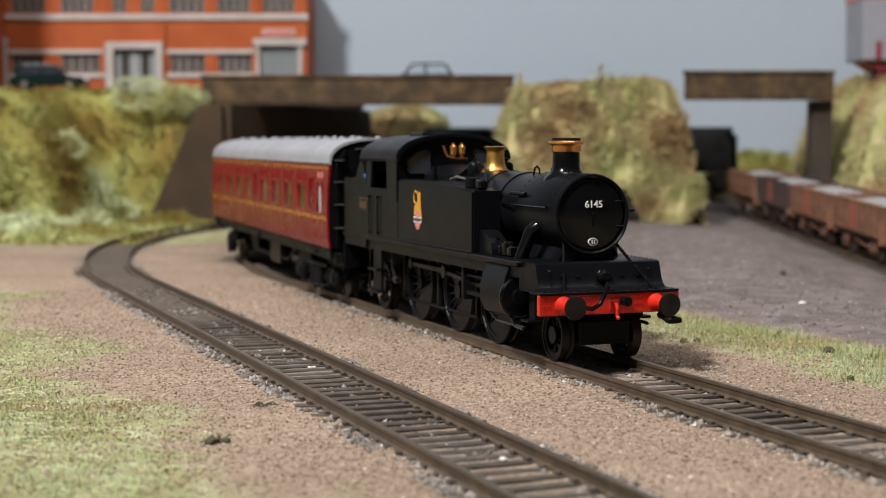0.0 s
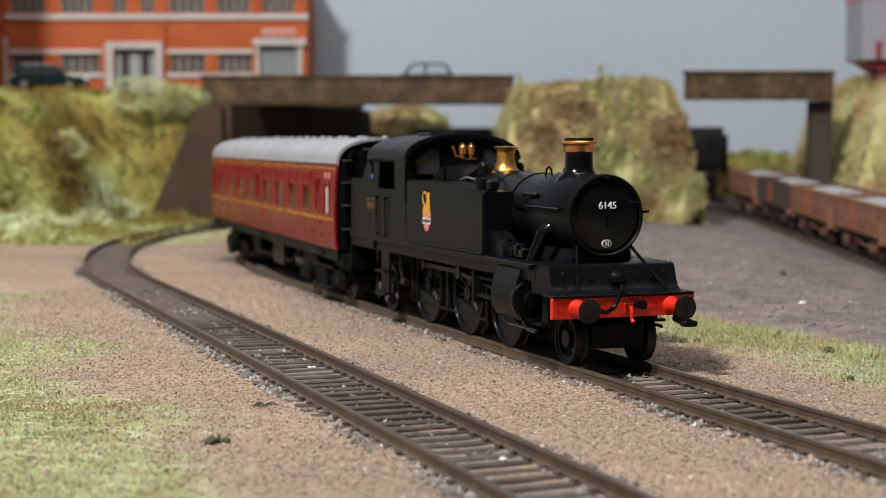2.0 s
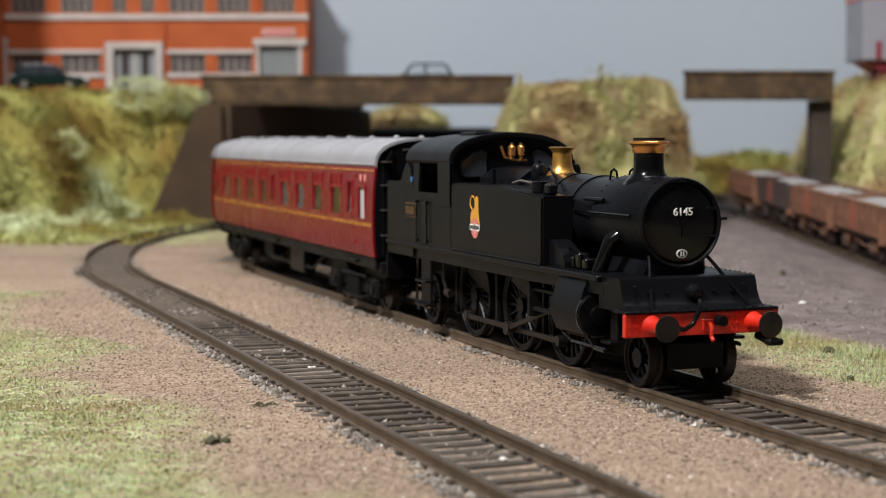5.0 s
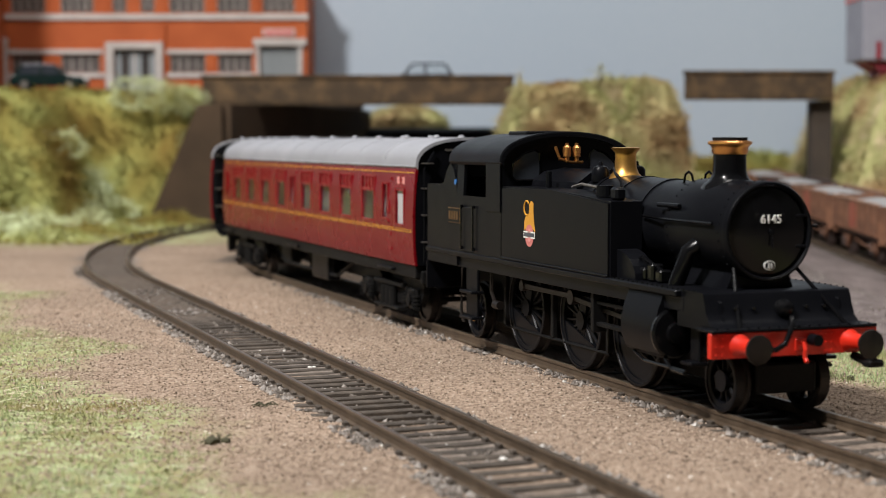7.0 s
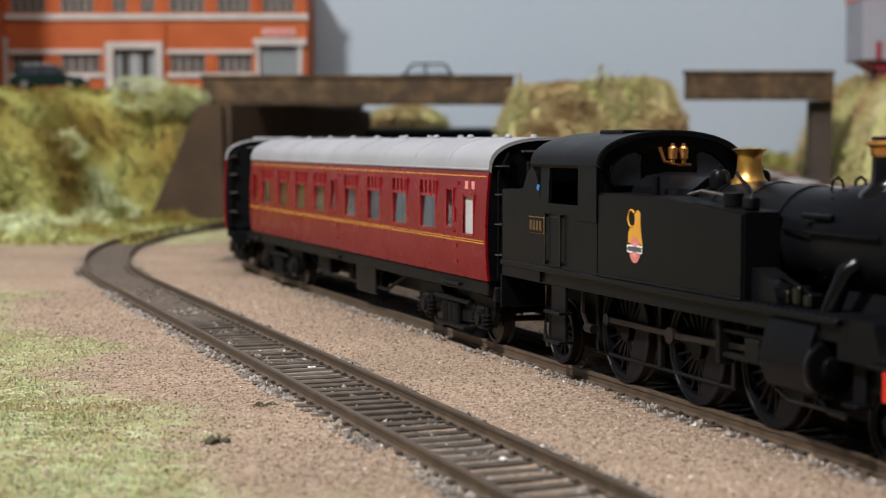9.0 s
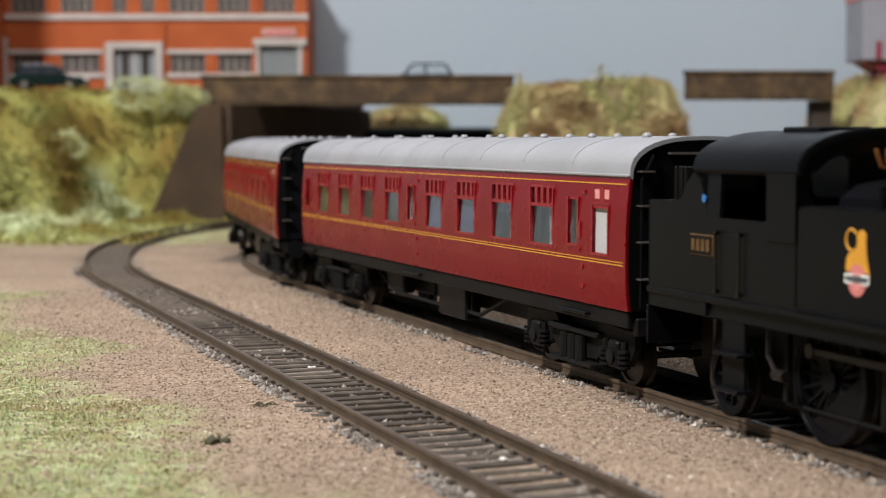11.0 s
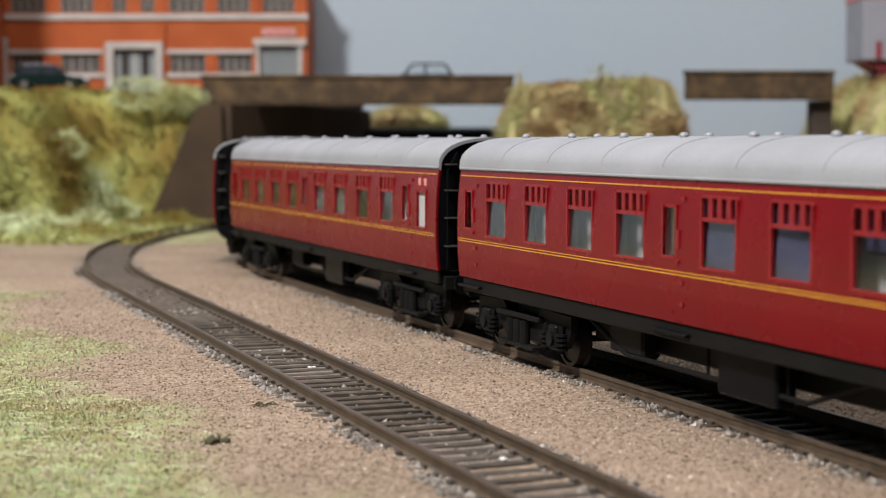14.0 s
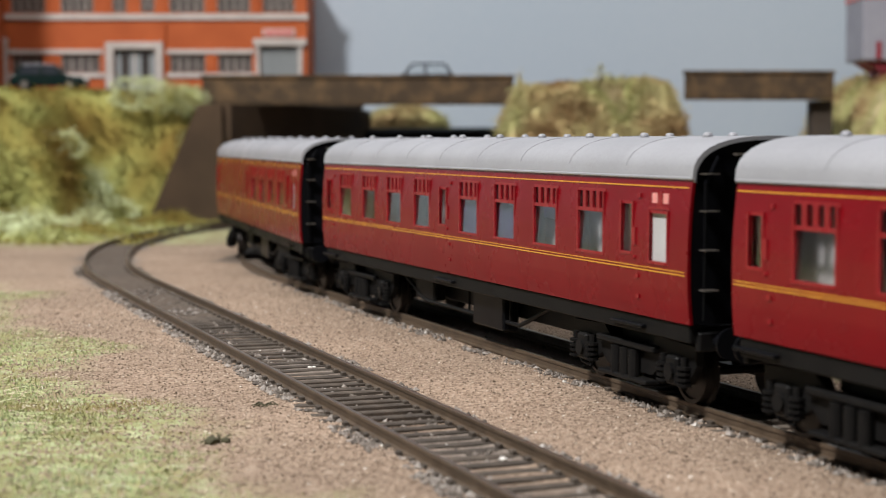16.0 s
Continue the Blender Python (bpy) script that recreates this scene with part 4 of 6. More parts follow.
COACHES = [make_coach("maroon passenger coach with grey roof and gold lining"), make_coach("maroon passenger coach with grey roof and gold lining"), make_coach("maroon brake coach at the tail of the train, grey roof", brake=True)]


# ---- locomotive: origin on the rails below the leading wheel, x forward ----
def wheel_rim(r, yc):
    """Rim and flange; the outer face towards -y. Axle at the origin."""
    bm = bmesh.new()
    lathe(bm, [(r - 1.7, yc + 1.3), (r + 0.55, yc + 1.3), (r + 0.55, yc + 0.75), (r, yc + 0.55), (r - 0.1, yc - 1.3), (r - 0.6, yc - 1.35), (r - 0.75, yc - 1.1), (r - 1.7, yc - 1.0)], (0, 0, 0), "y", 40)
    bmesh.ops.delete(bm, geom=[f for f in bm.faces if len(f.verts) > 4], context="FACES_ONLY")
    bm2 = bm
    # close the inner rim
    n = 40
    vs = list(bm2.verts)
    a, b = vs[:n], vs[-n:]
    for i in range(n):
        bm2.faces.new((a[i], b[i], b[(i + 1) % n], a[(i + 1) % n]))
    return bm2


def wheel_boss(r, yc, weight):
    """Boss, with crank and balance weight on a driving wheel."""
    bm = C(bmesh.new(), (0, yc + 1.2, 0), (0, yc - 1.4, 0), 2.1, n=16)
    if weight:
        pts = [(math.cos(t) * (r - 1.2), math.sin(t) * (r - 1.2)) for t in [math.radians(200 + 14 * k) for k in range(11)]]
        prism(bm, pts, "y", yc - 0.75, yc + 0.5)
        C(bm, (0, yc - 1.2, 5.8), (0, yc + 0.6, 5.8), 1.5, n=12)
        B(bm, -1.6, 1.6, yc - 1.0, yc + 0.6, 0, 5.8)
    return bm


M_BRONZE = mat("dull_bronze", (0.20, 0.11, 0.040), (0.13, 0.07, 0.026), 0.45, 200, 0.05, 2000, metal=0.5)
M_CARGLASS = mat("tinted_glass", (0.03, 0.035, 0.045), (0.04, 0.045, 0.055), 0.08, 60, 0, spec=0.8)


def make_loco():
    root = empty("tank_locomotive", pose(0, 0, 0))
    tagged(root, "black model tank locomotive with red buffer beam and copper-capped chimney", "locomotive")
    P = lambda name, bm, m, label="", smooth=False, parent=root: part(name, bm, m, parent, label, smooth=smooth)
    ZC = 34.5
    # boiler
    P("boiler", lathe(bmesh.new(), [(8.9, -24), (9.3, -40), (9.9, -62), (9.9, -94)], (0, 0, ZC), "x", 48), M_BLACK, "black tapered boiler", True)
    sm = lathe(bmesh.new(), [(9.0, -1.4), (9.55, -1.1), (9.75, -1.6), (9.75, -24.2)], (0, 0, ZC), "x", 48)
    smoke = P("smokebox", sm, M_BLACK, "black smokebox", True)
    for x, r in ((-24.6, 9.35), (-37.5, 9.5), (-50, 9.75), (-62, 10.1)):
        P("boiler_band", lathe(bmesh.new(), [(r - 0.5, x - 0.6), (r, x - 0.6), (r, x + 0.6), (r - 0.5, x + 0.6)], (0, 0, ZC), "x", 48), M_BLACK, "", True)
    ri = bmesh.new()
    for k in range(36):
        t = 2 * math.pi * k / 36
        for x in (-2.6, -23.2):
            C(ri, (x, 9.7 * math.cos(t), ZC + 9.7 * math.sin(t)), (x, 9.95 * math.cos(t), ZC + 9.95 * math.sin(t)), 0.16, n=6)
    P("rivet", ri, M_BLACK)
    d = lathe(bmesh.new(), [(8.75, -1.2), (8.75, -0.6), (8.4, -0.35), (7.9, -0.25), (7.0, -0.05), (4.0, 0.45), (1.0, 0.65)], (0, 0, ZC), "x", 56)
    door = P("smokebox_door", d, M_BLACKGLOSS, "domed black smokebox door", True)
    P("door_ring", lathe(bmesh.new(), [(8.7, -1.0), (8.85, 0.0), (9.15, 0.3), (9.5, 0.25), (9.75, -0.2), (9.8, -1.2)], (0, 0, ZC), "x", 56), M_BLACK, "", True)
    h = bmesh.new()
    for z in (ZC + 3.0, ZC - 3.0):
        B(h, -0.4, 0.12, 6.0, 8.5, z - 0.3, z + 0.3, 0.1)
    P("door_hinge", h, M_BLACK)
    h = bmesh.new()
    C(h, (0.3, 0, ZC + 0.0), (1.2, 0, ZC + 0.0), 0.5, n=12)
    tube(h, [(1.0, 0, ZC - 0.2), (1.1, 0.1, ZC - 3.0)], 0.16, 6)
    P("door_dart", h, M_BLACK)
    h = bmesh.new()
    tube(h, [(-2, 9.4, ZC + 0.6), (-1.6, 11.8, ZC + 0.8), (-3, 12.2, ZC + 0.8)], 0.35, 6)
    B(h, -1.2, 0.6, -0.8, 0.8, ZC + 8.7, ZC + 9.0, 0.1)
    P("lamp_iron", h, M_BLACK)
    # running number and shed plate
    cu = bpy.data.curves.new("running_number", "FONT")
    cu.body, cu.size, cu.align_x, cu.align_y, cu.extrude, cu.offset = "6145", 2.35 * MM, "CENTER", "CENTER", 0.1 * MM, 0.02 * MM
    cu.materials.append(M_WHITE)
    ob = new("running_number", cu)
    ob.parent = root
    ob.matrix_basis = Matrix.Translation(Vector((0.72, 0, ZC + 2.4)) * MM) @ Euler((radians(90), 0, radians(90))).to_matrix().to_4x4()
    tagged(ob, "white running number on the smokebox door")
    P("plate", box(0.2, 0.42, -3.2, 3.2, ZC + 1.2, ZC + 3.6, 0.1), M_BLACKGLOSS)
    sp = bmesh.new()
    ring = [(1.25 * math.cos(2 * math.pi * k / 28), ZC - 6.5 + 0.95 * math.sin(2 * math.pi * k / 28)) for k in range(28)]
    prism(sp, ring, "x", 0.1, 0.42)
    P("shed_plate", sp, M_WHITE, "small oval white-edged shed plate")
    sp = bmesh.new()
    prism(sp, [(y * 0.82, ZC - 6.5 + (z - ZC + 6.5) * 0.78) for y, z in ring], "x", 0.42, 0.5)
    P("plate_field", sp, M_BLACK)
    sp = bmesh.new()
    for y in (-0.3, 0.3):
        B(sp, 0.5, 0.58, y - 0.14, y + 0.14, ZC - 7.0, ZC - 6.0)
    P("plate_bar", sp, M_WHITE)
    # chimney
    ch = lathe(bmesh.new(), [(6.1, -1.7), (5.5, -0.5), (4.3, 0.45), (3.65, 1.3), (3.4, 2.3), (3.3, 5.8), (3.35, 6.4)], (-15, 0, 43.6), "z", 40)
    chim = P("chimney", ch, M_BLACKGLOSS, "black chimney", True)
    cap = lathe(bmesh.new(), [(3.4, 5.7), (3.6, 6.0), (3.65, 7.0), (3.85, 7.4), (4.4, 7.75), (4.45, 8.1), (4.2, 8.35), (3.6, 8.45)], (-15, 0, 43.6), "z", 40)
    P("chimney_cap", cap, M_COPPER, "copper chimney cap", True, chim)
    P("chimney_lip", lathe(bmesh.new(), [(3.5, 8.4), (3.5, 9.1), (2.8, 9.1), (2.8, 7.0)], (-15, 0, 43.6), "z", 40), M_BLACKMATT, "", True, chim)
    # safety valve bonnet, whistles
    sv = lathe(bmesh.new(), [(5.0, -1.3), (4.0, -0.2), (3.0, 0.9), (2.5, 2.2), (2.35, 4.8), (2.5, 5.6), (3.2, 6.3), (3.35, 6.6), (2.6, 6.75)], (-61, 0, 43.8), "z", 36)
    P("safety_valve_bonnet", sv, M_BRASS, "polished brass safety valve bonnet", True)
    tf = bmesh.new()
    for yy in (-4.6, 4.6):
        lathe(tf, [(1.9, 0), (2.1, 1.2), (2.0, 2.8), (1.5, 3.5), (0.6, 3.8), (0.45, 4.6), (0.2, 4.8)], (-64.5, yy, 42.6), "z", 16)
    P("top_feed", tf, M_BLACK, "", True)
    for y in (-1.3, 1.3):
        w = bmesh.new()
        lathe(w, [(0.55, 0), (0.55, 1.0), (1.0, 1.2), (1.05, 3.4), (0.8, 3.7), (0.45, 4.0), (0.4, 4.5)], (-90, y, 47.0), "z", 14)
        P("whistle", w, M_COPPER, "copper whistle", True)
    P("whistle_pipe", tube(bmesh.new(), [(-90, -4.4, 50.6), (-90, -3.2, 47.6), (-90, 0, 46.8), (-90, 3, 46.8)], 0.4, 8), M_COPPER)
    P("feed_pipe", tube(bmesh.new(), [(-59, -4.0, 45.8), (-55, -5.4, 44.6), (-50, -6.6, 43.2), (-46, -8.2, 41.4), (-45, -9.6, 38.6)], 0.4, 8), M_BLACKGLOSS, "", True)
    for y in (-2.4, 2.4):
        P("lifting_eye", tube(bmesh.new(), [(-29.4, y, 43.0), (-28.8, y, 45.0), (-27.4, y, 45.6), (-26.0, y, 45.0), (-25.4, y, 43.0)], 0.28, 6), M_BLACKGLOSS, "", True)
    # firebox casing
    fb = [(-9.6, 24), (-9.9, 38), (-8.6, 42.4), (-5.5, 44.6), (0, 45.4), (5.5, 44.6), (8.6, 42.4), (9.9, 38), (9.6, 24)]
    P("firebox", prism(bmesh.new(), fb, "x", -94, -68), M_BLACK, "", True)
    # side tanks
    for sy in (-1, 1):
        t = prism(bmesh.new(), [(-35, 23.4), (-35, 39.3), (-65, 41.0), (-94.2, 41.0), (-94.2, 23.4)], "y", sy * 9.2, sy * 17.0)
        es = [e for e in t.edges if abs(e.verts[0].co.y - e.verts[1].co.y) < 0.01 and abs(e.verts[0].co.y) > 15]
        bmesh.ops.bevel(t, geom=es, offset=0.5, segments=2, affect="EDGES")
        tank = P("side_tank", t, M_BLACK, "black side water tank")
        P("tank_filler", C(bmesh.new(), (-45, sy * 13, 40.0), (-45, sy * 13, 42.4), 1.9, n=16), M_BLACK)
        P("tank_bracket", box(-40.0, -36.8, sy * 12.0, sy * 14.4, 39.4, 42.2, 0.5), M_BLACK)
        P("tank_vent", C(bmesh.new(), (-78, sy * 11.5, 41), (-78, sy * 11.5, 44.8), 0.7, n=10), M_BLACK)
        hr = bmesh.new()
        tube(hr, [(-62, sy * 12.8, 41.6), (-57, sy * 12.8, 42.4), (-48, sy * 12.8, 41.8)], 0.35, 6)
        P("lifting_ring", hr, M_STEEL)
        # boiler handrail
        hr = bmesh.new()
        tube(hr, [(-34, sy * 9.6, ZC + 1.8), (-24, sy * 10.3, ZC + 1.6), (-4, sy * 10.3, ZC + 1.6)], 0.28, 6)
        for x in (-24, -14, -5):
            C(hr, (x, sy * 9.2, ZC + 1.6), (x, sy * 10.4, ZC + 1.6), 0.32, n=6)
        P("handrail", hr, M_BLACKGLOSS)
        ej = bmesh.new()
        C(ej, (-27, sy * 9.6, ZC + 4.4), (-18.5, sy * 9.4, ZC + 4.4), 0.5, n=8)
        P("ejector_pipe", ej, M_BLACK)
        # steam pipe down to the cylinder
        sp = bmesh.new()
        tube(sp, [(-12.2, sy * 8.8, 31.4), (-12.6, sy * 10.5, 30.2), (-14.4, sy * 12.2, 23.6), (-14.5, sy * 12.3, 22.5)], 1.65, 16)
        P("steam_pipe", sp, M_BLACKGLOSS, "black outside steam pipe", True)
        # wheel splasher under the tank front
        spl = bmesh.new()
        prism(spl, [(-36 + 9.5 * math.cos(t), 23.2 + 6.2 * math.sin(t)) for t in [math.pi * k / 12 for k in range(13)]], "y", sy * 10.5, sy * 15.0)
        P("splasher", spl, M_BLACK, "", False)
        cl = bmesh.new()
        for k, x in enumerate((-28, -24.5, -21)):
            B(cl, x, x + 2.2, sy * 10.5, sy * 13.5, 23.3, 26.0 + (k % 2), 0.4)
        tube(cl, [(-34, sy * 12, 27), (-28, sy * 12.5, 28), (-20, sy * 12, 25.5)], 0.45, 6)
        P("lubricator", cl, M_BLACKGLOSS)
        # front stay
        P("front_stay", tube(bmesh.new(), [(-1.5, sy * 6.8, 27.6), (3.0, sy * 8.8, 21.5), (8.0, sy * 11.0, 16.8)] if sy < 0 else [(-1.5, sy * 6.8, 27.6), (8.0, sy * 12.5, 16.8)], 0.42, 8), M_BLACKGLOSS)
    # cab
    us = [-94.2, -124.3, -119.6, -103.4, -112.0, -119.0]
    vs = [23.4, 47.0, 37.9, 46.0]
    for sy in (-1, 1):
        cabs = holed(bmesh.new(), us, vs, [(-119.6, -103.4, 37.9, 46.0)], lambda x, z: (x, sy * (17.0 - 0.06 * max(0, z - 40)), z), lambda x, z: (x, sy * (16.2 - 0.06 * max(0, z - 40)), z))
        P("cab_side", cabs, M_BLACK, "black cab side with open window")
        P("cab_rib", box(-103.2, -94.0, sy * 17.0, sy * 17.35, 34.6, 46.8, 0.1), M_BLACK)
        dr = bmesh.new()
        for x in (-119.8, -111.6):
            tube(dr, [(x, sy * 17.6, 24.5), (x, sy * 17.6, 35.2)], 0.22, 6)
            for z in (24.5, 35.2):
                C(dr, (x, sy * 16.9, z), (x, sy * 17.9, z), 0.4, n=8)
        P("cab_handrail", dr, M_BLACKGLOSS)
        P("cab_door", box(-118.8, -112.4, sy * 16.6, sy * 17.15, 23.5, 35.0, 0.15), M_BLACK)
        # bunker side with a curved top front
        bs = prism(bmesh.new(), [(-124.3, 19.5), (-124.3, 40.5), (-126.5, 44.5), (-129, 46.2), (-132, 44.0), (-134, 41.0), (-137.6, 40.4), (-146.5, 40.4), (-146.5, 19.5)], "y", sy * 16.2, sy * 17.0)
        P("bunker_side", bs, M_BLACK, "black coal bunker side")
        npl = P("number_plate", box(-130, -121.4, sy * 17.0, sy * 17.3, 30.6, 34.6, 0.12), M_BRONZE, "brass-edged cabside plate")
        P("plate_field", box(-129.75, -121.65, sy * 17.3, sy * 17.4, 30.85, 34.35), M_BLACK, "", False, npl)
        nb = bmesh.new()
        for k in range(4):
            B(nb, -129.0 + k * 1.8, -127.8 + k * 1.8, sy * 17.4, sy * 17.5, 31.5, 33.7)
        P("plate_bar", nb, M_BRONZE, "dull bronze numerals", False, npl)
        dot = C(bmesh.new(), (-125.2, sy * 16.9, 41.3), (-125.2, sy * 17.12, 41.3), 0.75, n=16)
        P("route_disc", dot, M_SIGNBLUE, "small blue route disc")
        # cab steps
        stp = bmesh.new()
        B(stp, -119.5, -111.8, sy * 15.4, sy * 16.2, 6.5, 21.5, 0.2)
        for z in (6.4, 13.0):
            B(stp, -120, -111.4, sy * 14.4, sy * 18.0, z, z + 0.7, 0.15)
        P("cab_step", stp, M_BLACK)
        stp = bmesh.new()
        B(stp, -4.6, -1.2, sy * 13.6, sy * 14.4, 9.4, 18, 0.2)
        B(stp, -5, -0.8, sy * 12.6, sy * 16.4, 9.0, 9.7, 0.15)
        P("front_step", stp, M_BLACK)
    arc = [(17.6 * math.cos(math.pi * k / 20), 46.7 + 7.2 * math.sin(math.pi * k / 20) ** 0.85) for k in range(21)]
    rf = bmesh.new()
    ra = [[rf.verts.new((x, y, z)) for y, z in arc] for x in (-92.6, -128.5)]
    rb = [[rf.verts.new((x, y * 0.955, z - 0.75)) for y, z in arc] for x in (-92.6, -128.5)]
    for i in range(20):
        rf.faces.new((ra[0][i], ra[0][i + 1], ra[1][i + 1], ra[1][i]))
        rf.faces.new((rb[0][i], rb[1][i], rb[1][i + 1], rb[0][i + 1]))
        for k in (0, 1):
            rf.faces.new((ra[k][i], ra[k][i + 1], rb[k][i + 1], rb[k][i]))
    for i in (0, 20):
        rf.faces.new((ra[0][i], ra[1][i], rb[1][i], rb[0][i]))
    roof = P("cab_roof", rf, M_BLACK, "arched black cab roof", True)
    P("roof_hatch", box(-117, -105, -5.5, 5.5, 53.2, 54.5, 0.3), M_BLACK, "", False, roof)
    P("roof_rib", tube(bmesh.new(), [(-93.0, y * 1.0, z + 0.1) for y, z in arc], 0.4, 6), M_BLACK, "", False, roof)
    # cab front and back plates with windows
    for x0, x1 in ((-95.2, -94.3), (-124.2, -123.4)):
        poly = [(16.2, 24.0)] + [(y * 0.93, z - 0.5) for y, z in arc] + [(-16.2, 24.0)]
        P("cab_plate", prism(bmesh.new(), poly, "x", x0, x1), M_BLACK, "black spectacle plate with two windows")
        for sy in (-1, 1):
            rim = [(7.2, 42.4), (13.2, 42.4), (14.2, 43.4), (13.8, 46.6), (11.0, 48.9), (8.0, 49.9), (6.8, 49.0), (6.6, 43.2), (7.2, 42.4)]
            f = P("spectacle_frame", tube(bmesh.new(), [(x1 + 0.1, sy * y, z) for y, z in rim], 0.3, 6), M_BLACKGLOSS)
            P("pane", prism(bmesh.new(), [(sy * y, z) for y, z in rim[:-1]], "x", x1 + 0.02, x1 + 0.12), M_CARGLASS, "dark cab window pane", False, f)
    P("cab_floor", box(-124, -95, -16, 16, 22.2, 23.3), M_BLACKMATT)
    P("cab_backhead", box(-100, -95.3, -8, 8, 23.4, 44, 0.6), M_BLACK)
    P("bunker_back", box(-147.3, -146.55, -17, 17, 19.5, 40.4, 0.3), M_BLACK)
    coal = bmesh.new()
    rng = random.Random(3)
    for k in range(60):
        x, y = rng.uniform(-144, -127), rng.uniform(-14.5, 14.5)
        s = rng.uniform(1.0, 2.0)
        B(coal, x - s, x + s, y - s, y + s, 36.5, 38 + rng.uniform(0.5, 2.4), 0.6)
    P("coal", coal, M_BLACKMATT, "black coal load")
    # footplate, frames, front end
    P("footplate", box(-147.2, -5.0, -17.5, 17.5, 22.0, 23.35, 0.25), M_BLACK, "black running plate")
    for sy in (-1, 1):
        P("valance", box(-147, -4.0, sy * 15.6, sy * 16.3, 19.2, 22.0, 0.1), M_BLACK)
        P("tank_edge", box(-94, -35.2, sy * 17.0, sy * 17.5, 23.4, 23.9, 0.15), M_BLACK)
        rv = bmesh.new()
        for k in range(17):
            x = -33 + k * 2.1
            C(rv, (x, sy * 16.6, 23.3), (x, sy * 16.6, 23.6), 0.18, n=6)
        P("rivet", rv, M_BLACKGLOSS)
        # curved drop plate to the buffer beam
        dp = prism(bmesh.new(), [(3.0, 22.6), (4.1, 21.5), (4.7, 19.4), (5.8, 17.6), (7.6, 16.9), (9.0, 16.7), (9.0, 11.8), (-6, 11.8), (-6, 22.0), (3.2, 22.0)], "y", sy * 12.6, sy * 13.3)
        P("frame_plate", dp, M_BLACK)
    P("front_deck", prism(bmesh.new(), [(-6.5, 23.4), (2.6, 23.4), (3.2, 23.1), (3.7, 22.0), (4.3, 20.0), (5.2, 18.3), (6.4, 17.4), (8.0, 17.12), (8.0, 16.4), (-6.5, 16.4)], "y", -16.2, 16.2), M_BLACK, "black curved front platform", True)
    P("saddle", prism(bmesh.new(), [(-7.5, 23.3), (-6.0, 26.5), (-6.6, 30), (6.6, 30), (6.0, 26.5), (7.5, 23.3)], "x", -21, -3), M_BLACK)
    fr = bmesh.new()
    for y in (-10, -6, 5.5, 9.5):
        C(fr, (4.0, y, 20.3), (4.9, y, 20.3), 0.35, n=8)
    lathe(fr, [(1.9, 3.6), (1.9, 5.0), (1.6, 5.7), (1.0, 6.2), (0.2, 6.4)], (0, 0.6, 20.0), "x", 20)
    P("valve_cover", fr, M_BLACKGLOSS)
    P("front_platform", box(3.8, 10.0, -18.0, 18.0, 16.5, 17.1, 0.15), M_BLACK, "", False)
    rv = bmesh.new()
    for k in range(16):
        y = -16.5 + k * 2.2
        C(rv, (9.3, y, 17.0), (9.3, y, 17.3), 0.22, n=6)
        C(rv, (4.5, y, 17.0), (4.5, y, 17.3), 0.22, n=6)
    P("rivet", rv, M_BLACKGLOSS)
    beam = P("buffer_beam", box(8.2, 9.6, -18.0, 18.2, 11.7, 16.48, 0.15), M_RED, "bright red buffer beam")
    rv = bmesh.new()
    for y in (-17, -15.6, -8.0, -6.8, -5.6, 5.6, 6.8, 8.0, 15.6, 17.0):
        for z in (12.4, 14.0, 15.6):
            C(rv, (9.55, y, z), (9.85, y, z), 0.2, n=6)
    P("rivet", rv, M_RED, "", False, beam)
    for sy in (-1, 1):
        bh = lathe(bmesh.new(), [(2.15, 9.6), (2.1, 10.1), (1.6, 10.9), (1.4, 14.2)], (0, sy * 12.0, 14.1), "x", 24)
        bf = P("buffer", bh, M_RED, "red buffer housing with a dark steel head", True)
        P("buffer_stock", C(bmesh.new(), (14.0, sy * 12.0, 14.1), (16.0, sy * 12.0, 14.1), 0.95, n=16), M_STEEL, "", False, bf)
        P("buffer_head", lathe(bmesh.new(), [(1.0, 15.7), (2.6, 16.1), (2.78, 16.4), (2.72, 16.7), (1.7, 16.95), (0.2, 17.0)], (0, sy * 12.0, 14.1), "x", 28), M_WHEEL, "dark oily buffer head", True, bf)
        bh = lathe(bmesh.new(), [(2.4, -147.3), (1.6, -149), (1.0, -151), (3.1, -151.6), (2.9, -152.1)], (0, sy * 11.6, 14.1), "x", 24)
        P("buffer", bh, M_BLACK, "", True)
    P("rear_beam", box(-147.9, -147.2, -17, 17, 11.6, 19.5, 0.15), M_BLACK)
    hk = bmesh.new()
    tube(hk, [(9.6, 1.0, 14.0), (11.2, 1.0, 14.0), (11.6, 1.0, 13.0), (11.5, 1.0, 11.4), (12.2, 1.0, 10.7)], 0.45, 8)
    B(hk, 9.6, 10.0, -0.2, 2.2, 12.6, 15.0, 0.15)
    P("coupling_hook", hk, M_RED, "red coupling hook")
    vp = bmesh.new()
    tube(vp, [(7.4, 0.2, 16.8), (8.6, 0.0, 18.8), (10.2, -0.9, 18.6), (11.4, -2.2, 16.6), (12.0, -3.6, 14.4), (11.4, -5.2, 13.2), (9.8, -5.8, 13.2)], 0.55, 10)
    P("vacuum_hose", vp, M_BLACKGLOSS, "black curved vacuum brake hose", True)
    C_ = bmesh.new()
    C(C_, (9.6, 3.6, 14.6), (12.0, 3.6, 14.6), 1.1, n=14)
    P("hose_fitting", C_, M_BLACK)
    nem = bmesh.new()
    tube(nem, [(9, 13.5, 11.0), (13, 13.8, 10.2), (15.0, 14.2, 10.4)], 0.9, 8)
